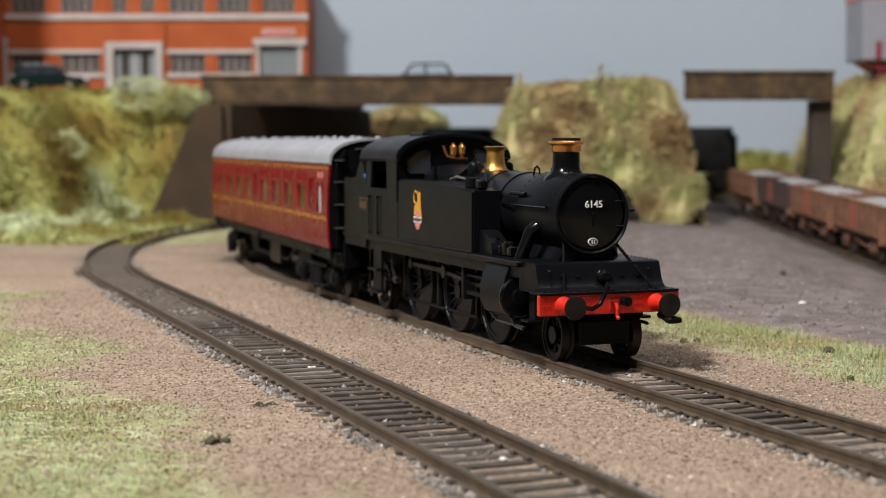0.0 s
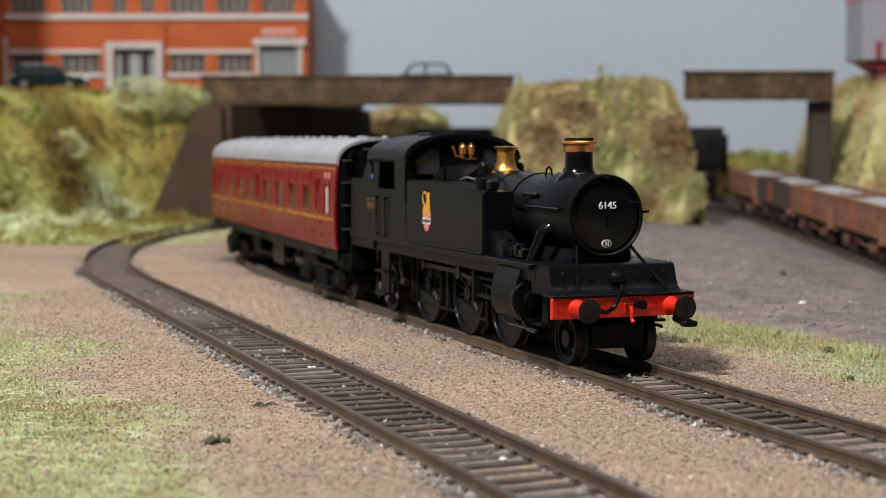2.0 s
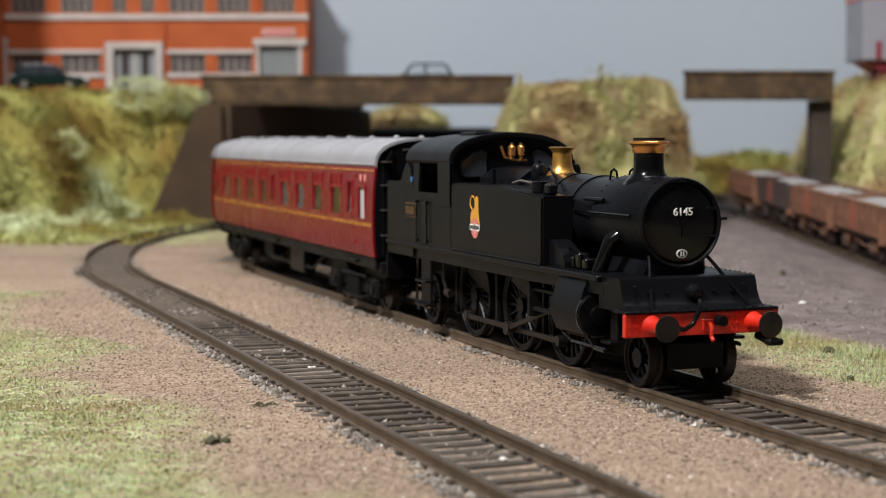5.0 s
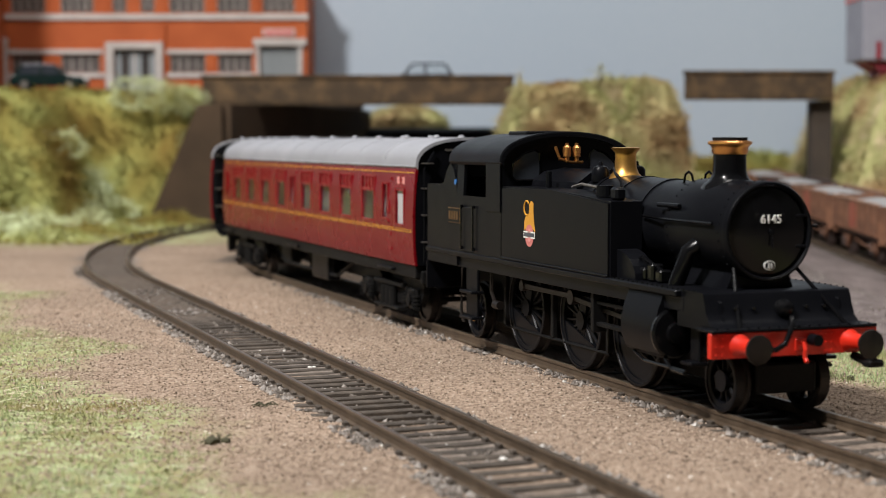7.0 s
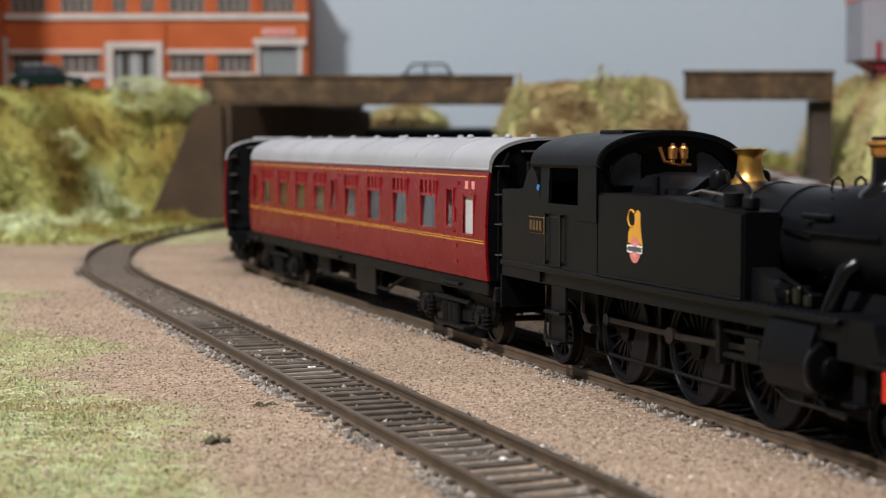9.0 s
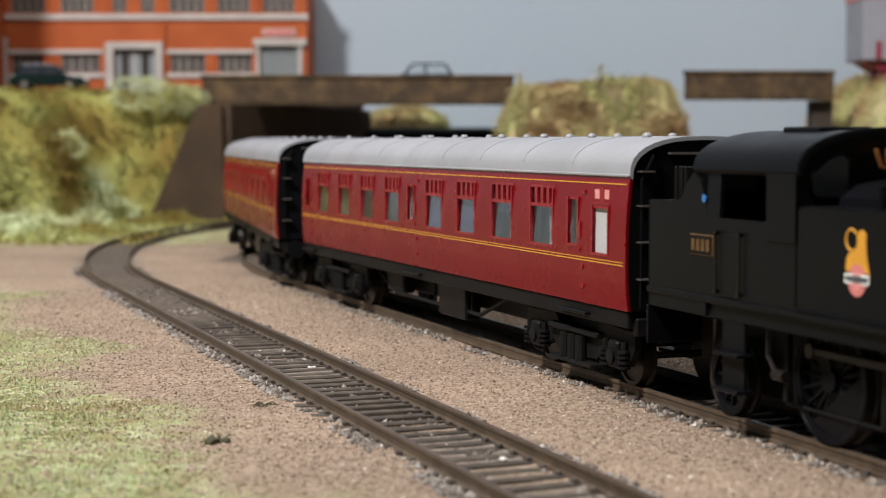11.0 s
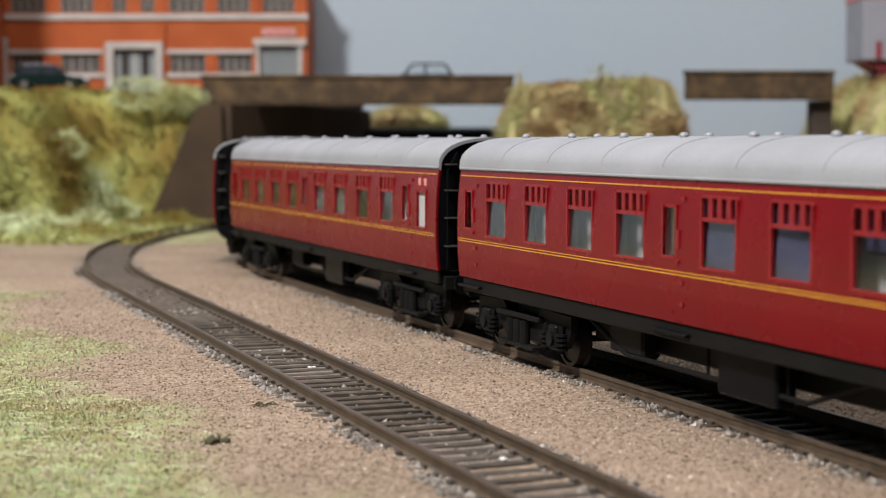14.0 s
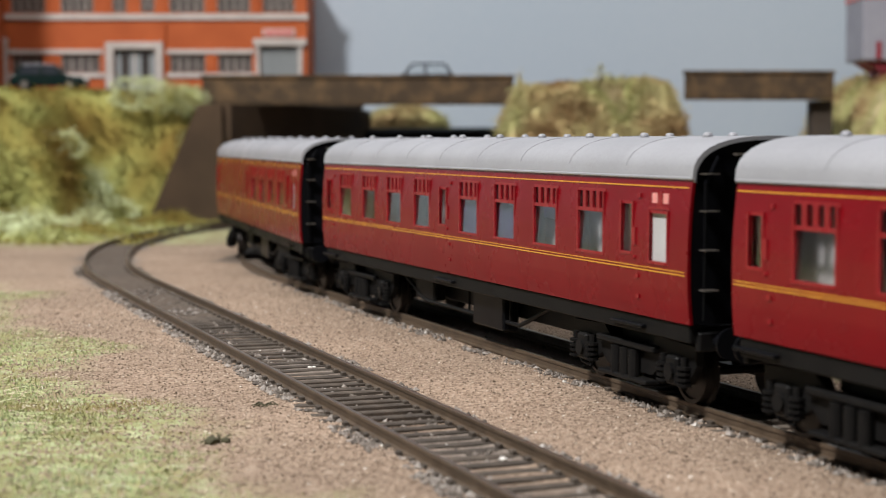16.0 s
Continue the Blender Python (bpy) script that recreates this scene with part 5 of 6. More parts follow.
    B(nem, 12.6, 15.2, 12.6, 16.2, 9.4, 10.8, 0.4)
    P("coupling", nem, M_BLACKMATT, "black model coupling")
    # frames
    P("main_frame", box(-146, 2.0, -5.6, 5.6, 8.5, 22.0, 0.3), M_BLACKMATT)
    P("pony_frame", box(-8, 7, -6.6, 6.6, 4.2, 10.0, 0.4), M_BLACKMATT)
    P("keeper_plate", box(-130, -8, -5.0, 5.0, 4.0, 8.6, 0.3), M_BLACKMATT)
    for sy in (-1, 1):
        # cylinder: wrapped casing and covers
        cy = bmesh.new()
        pts = [(sy * 11.0, 21.9), (sy * 16.4, 21.9), (sy * 17.6, 19.0), (sy * 18.4, 15.6), (sy * 18.2, 12.6), (sy * 17.0, 10.0), (sy * 14.8, 8.8), (sy * 12.4, 9.2), (sy * 11.0, 11.0)]
        prism(cy, pts, "x", -26.4, -11.8)
        P("cylinder", cy, M_BLACK, "black outside cylinder", True)
        cc = lathe(bmesh.new(), [(5.0, -11.9), (5.05, -11.2), (4.6, -10.8), (2.2, -10.6), (2.0, -9.8), (0.8, -9.6)], (0, sy * 14.2, 14.2), "x", 32)
        P("cylinder_cover", cc, M_BLACKGLOSS, "", True)
        dr = bmesh.new()
        tube(dr, [(-12, sy * 16, 9.2), (-8, sy * 16.5, 7.6), (-3, sy * 16.5, 7.4)], 0.35, 6)
        tube(dr, [(-25, sy * 16, 9.2), (-20, sy * 16.2, 7.8), (-3, sy * 16.2, 7.8)], 0.35, 6)
        P("drain_pipe", dr, M_BLACKGLOSS)
        sb = bmesh.new()
        for z in (16.6, 11.9):
            B(sb, -46, -26.5, sy * 13.0, sy * 14.6, z, z + 0.9, 0.15)
        B(sb, -47, -45.6, sy * 12, sy * 15.4, 10.5, 21.8, 0.2)
        P("slide_bar", sb, M_BLACKMATT)
        # brake gear and sand pipes
        bg = bmesh.new()
        for x in (-48.5, -78.0, -107.0):
            B(bg, x - 0.7, x + 0.7, sy * 9.4, sy * 10.6, 5.5, 19.0, 0.15)
        tube(bg, [(-107, sy * 10, 5.2), (-48, sy * 10, 5.2)], 0.4, 6)
        P("brake_gear", bg, M_BLACKMATT)
        inj = bmesh.new()
        C(inj, (-104.5, sy * 14.2, 11.0), (-101.0, sy * 14.2, 11.0), 1.1, n=10)
        tube(inj, [(-104, sy * 14.2, 11), (-107, sy * 14.2, 14), (-107, sy * 14.0, 21.8)], 0.5, 6)
        tube(inj, [(-121.5, sy * 16.4, 19), (-122, sy * 16.6, 8), (-121, sy * 16.2, 5)], 0.45, 6)
        P("pickup_strip", box(-126.4, -125.0, sy * 11.4, sy * 12.0, 4.5, 9.5, 0.2), M_BRASS, "bright brass strip beside the trailing wheel")
        P("injector", inj, M_WHEEL, "dark injector and pipes below the cab")
    # wheels: name, x, radius, spokes
    wheels, rods = [], []
    rm = {}
    for x, r, sp, wt in ((0.0, 6.1, 10, False), (-35.0, 11.1, 20, True), (-63.0, 11.1, 20, True), (-94.0, 11.1, 20, True), (-127.0, 7.2, 12, False)):
        ax = empty("wheelset", pose(x * MM, 0, r * MM), root)
        for sy in (-1, 1):
            key = (r, sy)
            flip = -1 if sy > 0 else 1
            if key not in rm:
                made = []
                for name, bm in (("wheel_rim", wheel_rim(r, -9.0)), ("wheel_boss", wheel_boss(r, -9.0, wt))):
                    bmesh.ops.scale(bm, vec=(1, flip, 1), verts=bm.verts)
                    if wt and sy > 0:
                        bmesh.ops.rotate(bm, cent=(0, 0, 0), matrix=Matrix.Rotation(radians(90), 3, "Y"), verts=bm.verts)
                    made.append(part(name, bm, M_BLACK, ax))
                made.append(part("spoke", C(bmesh.new(), (1.5, flip * -9.1, 0), (r - 1.4, flip * -9.1, 0), 0.5, 0.38, n=6), M_BLACK, ax))
                rm[key] = made
                first_spoke = 1
            else:
                for o in rm[key][:2]:
                    again(o, o.name.split(".")[0], ax, (0, 0, 0))
                first_spoke = 0
            for i in range(first_spoke, sp):
                again(rm[key][2], "spoke", ax, (0, 0, 0), (0, -2 * math.pi * i / sp, 0))
            k2 = ("t", r, sy)
            if k2 not in rm:
                bm = bmesh.new()
                lathe(bm, [(r - 0.5, sy * 7.6), (r + 0.6, sy * 7.65), (r + 0.6, sy * 8.3), (r + 0.03, sy * 8.5), (r - 0.02, sy * 10.2), (r - 0.5, sy * 10.22)], (0, 0, 0), "y", 40)
                bmesh.ops.delete(bm, geom=[f for f in bm.faces if len(f.verts) > 4], context="FACES_ONLY")
                rm[k2] = part("tyre", bm, M_WHEEL, ax, "worn brown steel tyre")
            else:
                again(rm[k2], "tyre", ax, (0, 0, 0))
        C_ = C(bmesh.new(), (0, -9.5, 0), (0, 9.5, 0), 1.2, n=10)
        part("axle", C_, M_STEEL, ax)
        wheels.append((ax, x, r))
    for sy in (-1, 1):
        bm = bmesh.new()
        B(bm, -94, -63, sy * 11.3, sy * 12.0, -0.65, 0.65, 0.15)
        B(bm, -63, -35, sy * 11.3, sy * 12.0, -0.65, 0.65, 0.15)
        for x in (-94, -63, -35):
            C(bm, (x, sy * 10.2, 0), (x, sy * 12.3, 0), 1.3, n=14)
        cr = part("coupling_rod", bm, M_WHEEL, root, "dull dark steel coupling rod")
        bm = bmesh.new()
        B(bm, 0, 33.0, sy * 12.5, sy * 13.3, -0.6, 0.6, 0.15)
        C(bm, (0, sy * 12.0, 0), (0, sy * 13.6, 0), 1.7, n=14)
        C(bm, (33, sy * 12.0, 0), (33, sy * 13.6, 0), 1.1, n=12)
        cn = part("connecting_rod", bm, M_WHEEL, root, "dull dark steel connecting rod")
        bm = bmesh.new()
        B(bm, -2.4, 2.4, sy * 12.2, sy * 14.8, -2.2, 2.2, 0.3)
        C(bm, (0, sy * 14.0, 0), (14, sy * 14.0, 0), 0.6, n=10)
        xh = part("crosshead", bm, M_BLACKMATT, root)
        rods.append((sy, cr, cn, xh))
    # emblem on the tank sides: plain coloured shapes
    for sy in (-1, 1):
        em = empty("emblem", pose(-76.5 * MM, 0, 31.6 * MM), root)
        tagged(em, "yellow, red and white transfer emblem on the tank side")
        yo = lambda k: (sy * (17.0 + k), sy * (17.05 + k))
        bm = bmesh.new()
        prism(bm, [(-3.1, -0.5), (-3.0, 1.6), (-2.2, 2.8), (-0.4, 3.4), (-0.1, 4.6), (-0.3, 5.6), (1.1, 6.5), (2.3, 5.9), (2.2, 4.2), (2.5, 2.0), (3.3, -0.8), (0.5, 0.6)], "y", *yo(0.02))
        ring = [(-1.6 + 1.5 * math.cos(t), 4.7 + 1.7 * math.sin(t)) for t in [math.radians(40 + 28 * k) for k in range(10)]]
        tube(bm, [(x, sy * 17.05, z) for x, z in ring], 0.22, 6)
        part("yellow_shape", bm, M_LINE, em)
        part("red_disc", prism(bmesh.new(), [(2.4 * math.cos(2 * math.pi * k / 24), -1.7 + 2.6 * math.sin(2 * math.pi * k / 24)) for k in range(24)], "y", *yo(0.06)), M_PINK, em)
        part("white_bar", box(-3.3, 3.3, sy * 17.12, sy * 17.16, -2.3, -0.7), M_WHITE, em)
        part("dark_bar", box(-3.0, 3.0, sy * 17.17, sy * 17.2, -1.95, -1.05), M_CARGREY, em)
        part("pale_disc", prism(bmesh.new(), [(1.1 * math.cos(2 * math.pi * k / 24), -1.7 + 1.5 * math.sin(2 * math.pi * k / 24)) for k in range(24)], "y", *yo(0.11)), M_PINK2, em)
    return root, wheels, rods


LOCO, LOCO_WHEELS, LOCO_RODS = make_loco()


# ---- factory above the bank ----
def make_factory():
    K, YF = 0.4558, 1300.0
    bx = lambda p: (p - 784) * K
    bz = lambda p: 52 + (250 - p) * K
    root = empty("factory", pose(0, 0, 0))
    tagged(root, "orange brick factory with white stone bands and metal windows", "building")
    upper = [(25, 85), (112, 170), (203, 228), (253, 277), (303, 365), (387, 445), (467, 523)]
    lower = [(25, 80), (112, 180), (303, 366), (388, 448)]
    holes = [(bx(a), bx(b), bz(25), bz(-42)) for a, b in upper] + [(bx(a), bx(b), bz(130), bz(98)) for a, b in lower]
    doors = [(bx(206), bx(279), 89.6, bz(89)), (bx(462), bx(529), 89.6, bz(84))]
    allh = holes + doors
    X0, X1 = bx(14), bx(545)
    us = [X0, X1] + [v for h in allh for v in h[:2]]
    vs = [89.0, 187.5] + [v for h in allh for v in h[2:]]
    part("wall", holed(bmesh.new(), us, vs, allh, lambda u, v: (u, YF, v), lambda u, v: (u, YF + 5, v)), M_BRICK, root, "orange brick front wall")
    part("wall", box(X1 - 3, X1, YF + 5.02, 1371.9, 89, 187.5), M_BRICK, root)
    part("wall", box(X0, X1, 1372, 1374, 89, 187.5), M_BRICK, root)
    # wing and footing are added out of view to shade the front's left end
    part("wall", box(X0 - 60, X0 - 0.05, 1150, 1374, 90.55, 266), M_BRICK, root, "added brick wing out of view, shading the left of the front")
    part("footing", box(X0 - 60, X0 - 0.05, 1150, 1199.9, 60, 90.5), M_DARKWALL, root)
    part("roof", box(X0, X1 - 3.1, YF + 5.02, 1371.9, 182, 186), M_DARKWALL, root)
    part("coping", box(X0, X1 + 1.5, YF - 2, YF + 6, 187.55, 191, 0.4), M_STONE, root)
    part("floor", box(X0, X1 - 3.1, YF + 5.1, 1371.8, 88.2, 89.4), M_DARKWALL, root)
    for za, zb, d in ((38, 27, 2.0), (-44, -52, 2.0)):
        part("stone_band", box(X0, X1 + 1.2, YF - d, YF - 0.05, bz(za), bz(zb), 0.3), M_STONE, root, "white stone band")
    for a, b in ((15, 186), (298, 452)):
        part("lintel", box(bx(a), bx(b), YF - 1.4, YF - 0.05, bz(97.5), bz(89), 0.25), M_STONE, root, "white stone lintel")
    for a, b in ((15, 190), (298, 452)):
        part("sill", box(bx(a), bx(b), YF - 1.8, YF - 0.05, bz(139), bz(130.5), 0.25), M_STONE, root, "white stone sill")
    for px in (96, 190, 291, 376, 456):
        part("pilaster", box(bx(px) - 2.2, bx(px) + 2.2, YF - 1.1, YF - 0.05, bz(26.5), bz(-43.5), 0.2), M_BRICK, root)
    for px in (96, 377):
        part("pilaster", box(bx(px) - 2.6, bx(px) + 2.6, YF - 1.0, YF - 0.05, bz(130), bz(98), 0.2), M_BRICK, root)
    part("downpipe", C(bmesh.new(), (bx(296), YF - 1.6, 90), (bx(296), YF - 1.6, bz(38.5)), 0.9, n=10), M_BRICK, root)
    for x0, x1, z0, z1 in holes:
        nx = max(2, round((x1 - x0) / 7))
        nz = max(3, round((z1 - z0) / 5.2))
        win = part("window", box(x0, x1, YF + 3.1, YF + 3.5, z0, z1), M_WINDARK, root, "dark pane with grey glazing bars")
        for i in range(nx + 1):
            x = x0 + 0.45 + (x1 - x0 - 0.9) * i / nx
            part("glazing_bar", box(x - 0.5, x + 0.5, YF + 2.0, YF + 3.0, z0, z1), M_WINBAR, win)
        for i in range(nz + 1):
            z = z0 + 0.4 + (z1 - z0 - 0.8) * i / nz
            part("glazing_bar", box(x0, x1, YF + 2.15, YF + 2.9, z - 0.42, z + 0.42), M_WINBAR, win)
    # entrance
    s = bmesh.new()
    B(s, bx(191), bx(206), YF - 4, YF - 0.05, 89, bz(76), 0.4)
    B(s, bx(279), bx(292), YF - 4, YF - 0.05, 89, bz(76), 0.4)
    B(s, bx(206), bx(279), YF - 3.9, YF - 0.1, bz(89), bz(76.2), 0.4)
    part("door_surround", s, M_STONE, root, "white stone entrance surround")
    d = part("entrance_door", box(bx(207), bx(278), YF + 2, YF + 3, 89.7, bz(90)), M_GREYDOOR, root, "grey double entrance door")
    for a, b in ((217, 231), (253, 266)):
        part("pane", box(bx(a), bx(b), YF + 1.4, YF + 1.95, 96, bz(94)), M_WINDARK, d)
    for a in (240.5,):
        part("mullion", box(bx(a) - 0.8, bx(a) + 0.8, YF + 1.2, YF + 1.9, 90, bz(90.5)), M_STONE, d)
    # loading door
    s = bmesh.new()
    B(s, bx(451), bx(544), YF - 4, YF - 0.05, bz(83.5), bz(70.5), 0.5)
    B(s, bx(455), bx(462), YF - 2.6, YF - 0.05, 89, bz(83.7), 0.3)
    B(s, bx(529), bx(537), YF - 2.6, YF - 0.05, 89, bz(83.7), 0.3)
    part("canopy", s, M_STONE, root, "white stone canopy over the loading door")
    sh = part("roller_shutter", box(bx(462.2), bx(528.8), YF + 2.4, YF + 3.0, 89.7, bz(84.2)), M_GREYDOOR, root, "grey roller shutter")
    zz, slat = 89.7, None
    while zz < bz(86):
        if slat is None:
            slat = part("slat", box(bx(462.5), bx(528.5), YF + 1.6, YF + 2.39, 0, 1.5, 0.25), M_GREYDOOR, sh, at=(0, 0, zz))
        else:
            again(slat, "slat", sh, (0, 0, zz))
        zz += 1.55
    s = bmesh.new()
    B(s, bx(-6), bx(21), YF - 7, YF - 2.1, bz(79), bz(69), 0.4)
    B(s, bx(14.2), bx(20), YF - 6, YF - 2.1, 90.6, bz(79.2), 0.3)
    part("door_surround", s, M_STONE, root, "pale stone side door surround")
    part("side_door", box(bx(-5), bx(14), YF - 5, YF - 2.2, 90.6, bz(79.3)), M_GREYDOOR, root, "grey side door")
    sg = part("sign", box(bx(467), bx(524), YF - 1.5, YF - 0.6, bz(67), bz(53), 0.2), M_STONE, root, "small red and white sign")
    part("sign_bar", box(bx(470), bx(521), YF - 1.9, YF - 1.52, bz(64.5), bz(55.5)), M_PINK, sg)
    return root


M_WINBAR = mat("window_bar_grey", (0.34, 0.30, 0.28), (0.28, 0.25, 0.23), 0.6, 60, 0)
make_factory()


# ---- model cars ----
def make_car(name, m, paint, label, length=56.0, top=None, glass=None):
    root = empty(name, m)
    tagged(root, label, "car")
    k, glass = length / 56.0, glass or M_CARGLASS
    low = [(-28, 3.5), (-28.2, 8.2), (-26, 10.0), (-10, 11.2), (20, 11.4), (27, 10.6), (28.2, 8.0), (28, 3.5), (22.5, 3.0), (20, 6.6), (14, 6.6), (11.5, 3.0), (-11.5, 3.0), (-14, 6.6), (-20, 6.6), (-22.5, 3.0)]
    b = prism(bmesh.new(), [(x * k, z * k) for x, z in low], "y", -10.5 * k, 10.5 * k)
    bmesh.ops.bevel(b, geom=[e for e in b.edges if abs(e.verts[0].co.y - e.verts[1].co.y) < 0.01], offset=0.9 * k, segments=2, affect="EDGES")
    part("body", b, paint, root, smooth=True)
    cab = [(-13, 10.9), (-6.5, 17.6), (-4, 18.6), (16, 18.9), (20, 18.0), (25, 11.0)]
    g = prism(bmesh.new(), [(x * k, z * k) for x, z in cab], "y", -8.8 * k, 8.8 * k)
    bmesh.ops.bevel(g, geom=list(g.edges), offset=0.7 * k, segments=2, affect="EDGES")
    part("glazing", g, glass, root, "window glazing", smooth=True)
    part("car_roof", box(-5 * k, 19 * k, -8.6 * k, 8.6 * k, 18.5 * k, 19.5 * k, 0.4), top or paint, root)
    for sy in (-1, 1):
        for x0, x1 in ((-12.6, -5.2), (3.6, 6.0), (21, 24.4)):
            p = prism(bmesh.new(), [((x0) * k, 10.8 * k), ((x0 + 2.0) * k, 10.8 * k), ((x1 + 0.6) * k if x0 < 0 else (x0 + 1.6) * k, 18.6 * k), ((x1 - 1.0) * k if x0 < 0 else (x0 - 0.2) * k, 18.6 * k)] if x0 < 20 else [(20.5 * k, 18.4 * k), (18.6 * k, 18.4 * k), (22.6 * k, 10.8 * k), (25 * k, 10.8 * k)], "y", sy * 8.7 * k, sy * 9.2 * k)
            part("pillar", p, paint, root)
        lp = C(bmesh.new(), (-27.6 * k, sy * 7.5 * k, 8.2 * k), (-28.6 * k, sy * 7.5 * k, 8.2 * k), 1.5 * k, n=14)
        part("headlight", lp, M_WHITE, root)
        part("tail_light", box(27.6 * k, 28.6 * k, sy * 6.5 * k, sy * 9 * k, 7 * k, 9.4 * k, 0.2), M_RED, root)
        for x in (-17, 17):
            w = lathe(bmesh.new(), [(2.6, 8.4), (3.9, 8.5), (4.1, 9.0), (4.1, 10.2), (3.8, 10.6), (2.6, 10.5)], (0, 0, 0), "y", 20)
            bmesh.ops.scale(w, vec=(k, sy * k, k), verts=w.verts)
            wh = part("wheel", w, M_TYRE, root, at=(x * k, 0, 4.1 * k))
            part("hub", C(bmesh.new(), (0, sy * 10.1 * k, 0), (0, sy * 10.7 * k, 0), 2.5 * k, n=16), M_STEEL, wh)
    part("bumper", box(-29.2 * k, -27.8 * k, -10 * k, 10 * k, 4 * k, 5.8 * k, 0.4), M_STEEL, root)
    part("bumper", box(27.8 * k, 29.2 * k, -10 * k, 10 * k, 4 * k, 5.8 * k, 0.4), M_STEEL, root)
    return root


make_car("estate_car", pose(-0.297, 1.222, 0.0906, 0, 0, 182), M_GREEN, "dark green model estate car parked before the factory", 55.0, M_TOWER)
make_car("saloon_car", pose(-0.018, 1.24, 0.0911, 0, 0, 0), M_CARGREY, "dark grey model car on the road bridge", 58.0, glass=clear_mat())


# ---- signal tower on the bank ----
def make_tower():
    root = empty("loading_tower", pose(0.345, 1.235, 0.0))
    tagged(root, "pale grey tower with dark red base on the bank", "tower")
    part("tower_body", box(-32, 32, -26, 26, 112, 190, 0.8), M_TOWER, root, "pale grey tower body")
    part("top_band", box(-32.6, 32.6, -26.6, 26.6, 157.5, 160.5, 0.3), M_PINK, root, "red band")
    for x in (-22, -12, -2):
        part("red_strip", box(x, x + 4, -26.9, -26.05, 113, 126, 0.1), M_TOWERRED, root)
    part("base", prism(bmesh.new(), [(-28, 111.95), (28, 111.95), (16, 104), (-16, 104)], "y", -20, 20), M_TOWERRED, root, "dark red tapered base")
    part("stem", box(-16, 16, -16, 16, 60, 103.95, 0.5), M_TOWERRED, root)
    part("sign", box(-10, 20, -27.4, -26.05, 140, 155, 0.2), M_SIGNBLUE, root, "blue sign panel")
    return root


make_tower()


# ---- goods wagons in the yard ----
# paler rust for the top rims: the light on them put into the colour
M_RIM = mat("dusty_wagon_rim", (0.38, 0.23, 0.155), (0.25, 0.15, 0.10), 0.8, 120, 0.2)


def make_wagon(label, paint, m, length=90.0, patch=True, plain=False):
    root = empty("goods_wagon", m)
    tagged(root, label, "goods wagon", group="row of wagons in the yard")
    h = length / 2
    for sy in (-1, 1):
        part("side_panel", box(-h, h, sy * 15.2, sy * 16.0, 14.2, 30.0, 0.2), paint, root)
        part("top_rim", box(-h, h, sy * 14.9, sy * 16.6, 30.02, 31.0, 0.2), M_RIM if paint is M_RUST else paint, root)
        rib = None
        for k in range(9):
            x = -h + 2 + k * (length - 4) / 8
            if rib is None:
                rib = part("side_rib", box(-0.8, 0.8, 0, 0.9 * sy, 14.4, 30, 0.15), paint, root, at=(x, sy * 16.0, 0))
            else:
                again(rib, "side_rib", root, (x, sy * 16.0, 0))
        if patch:
            part("side_door", box(-9, 3, sy * 16.02, sy * 16.5, 16, 29, 0.2), M_RUSTRED, root, "faded red door panel")
        part("solebar", box(-h - 1, h + 1, sy * 11.5, sy * 13.5, 11.0, 14.1, 0.3), M_DARKWAG, root)
        for x in (-h * 0.62, h * 0.62):
            part("axle_guard", prism(bmesh.new(), [(x - 7, 11), (x + 7, 11), (x + 2.4, 4.2), (x - 2.4, 4.2)], "y", sy * 11.6, sy * 13.0), paint, root)
            part("axle_box", box(x - 2, x + 2, sy * 13.0, sy * 14.8, 4.6, 8.8, 0.4), M_DARKWAG, root)
        part("brake_lever", tube(bmesh.new(), [(-h * 0.1, sy * 14.2, 10), (h * 0.7, sy * 14.6, 7.5), (h * 0.9, sy * 14.6, 7.0)], 0.5, 6), paint, root)
    for sx in (-1, 1):
        part("end_panel", box(sx * (h - 0.8), sx * h, -15.15, 15.15, 14.2, 30.0, 0.1), paint, root)
        for y in (-8, 8):
            part("end_rib", box(sx * h, sx * (h + 1.2), y - 1, y + 1, 14, 30.5, 0.2), paint, root)
        part("headstock", box(sx * (h - 0.6), sx * (h + 1.2), -15.5, 15.5, 10.6, 14.0, 0.3), M_RUST if not plain else paint, root)
        for y in (-11, 11):
            bf = bmesh.new()
            C(bf, (sx * (h + 1), y, 12.6), (sx * (h + 4.5), y, 12.6), 1.2, n=12)
            C(bf, (sx * (h + 4.5), y, 12.6), (sx * (h + 6), y, 12.6), 2.2, n=14)
            part("buffer", bf, M_DARKWAG, root)
    part("floor", box(-h, h, -15.1, 15.1, 13.2, 14.15), M_DARKWAG, root)
    rng = random.Random(int(length) + len(label))
    bm = bmesh.new()
    g = 12
    vs = [[bm.verts.new((-h + 1 + (length - 2) * i / 24, -14.9 + 29.8 * j / g, 27.5 + 3.4 * math.sin(math.pi * i / 24) * math.sin(math.pi * j / g) + rng.uniform(-0.5, 0.7))) for j in range(g + 1)] for i in range(25)]
    for i in range(24):
        for j in range(g):
            bm.faces.new((vs[i][j], vs[i + 1][j], vs[i + 1][j + 1], vs[i][j + 1]))
    part("load", bm, M_LOAD, root, "pale crushed stone load")
    for x in (-h * 0.62, h * 0.62):
        w = bmesh.new()
        for sy in (-1, 1):
            lathe(w, [(6.9, sy * 7.9), (6.9, sy * 8.6), (6.2, sy * 8.8), (6.1, sy * 10.5), (1.2, sy * 10.3)], (0, 0, 0), "y", 20)
        C(w, (0, -11, 0), (0, 11, 0), 0.8, n=8)
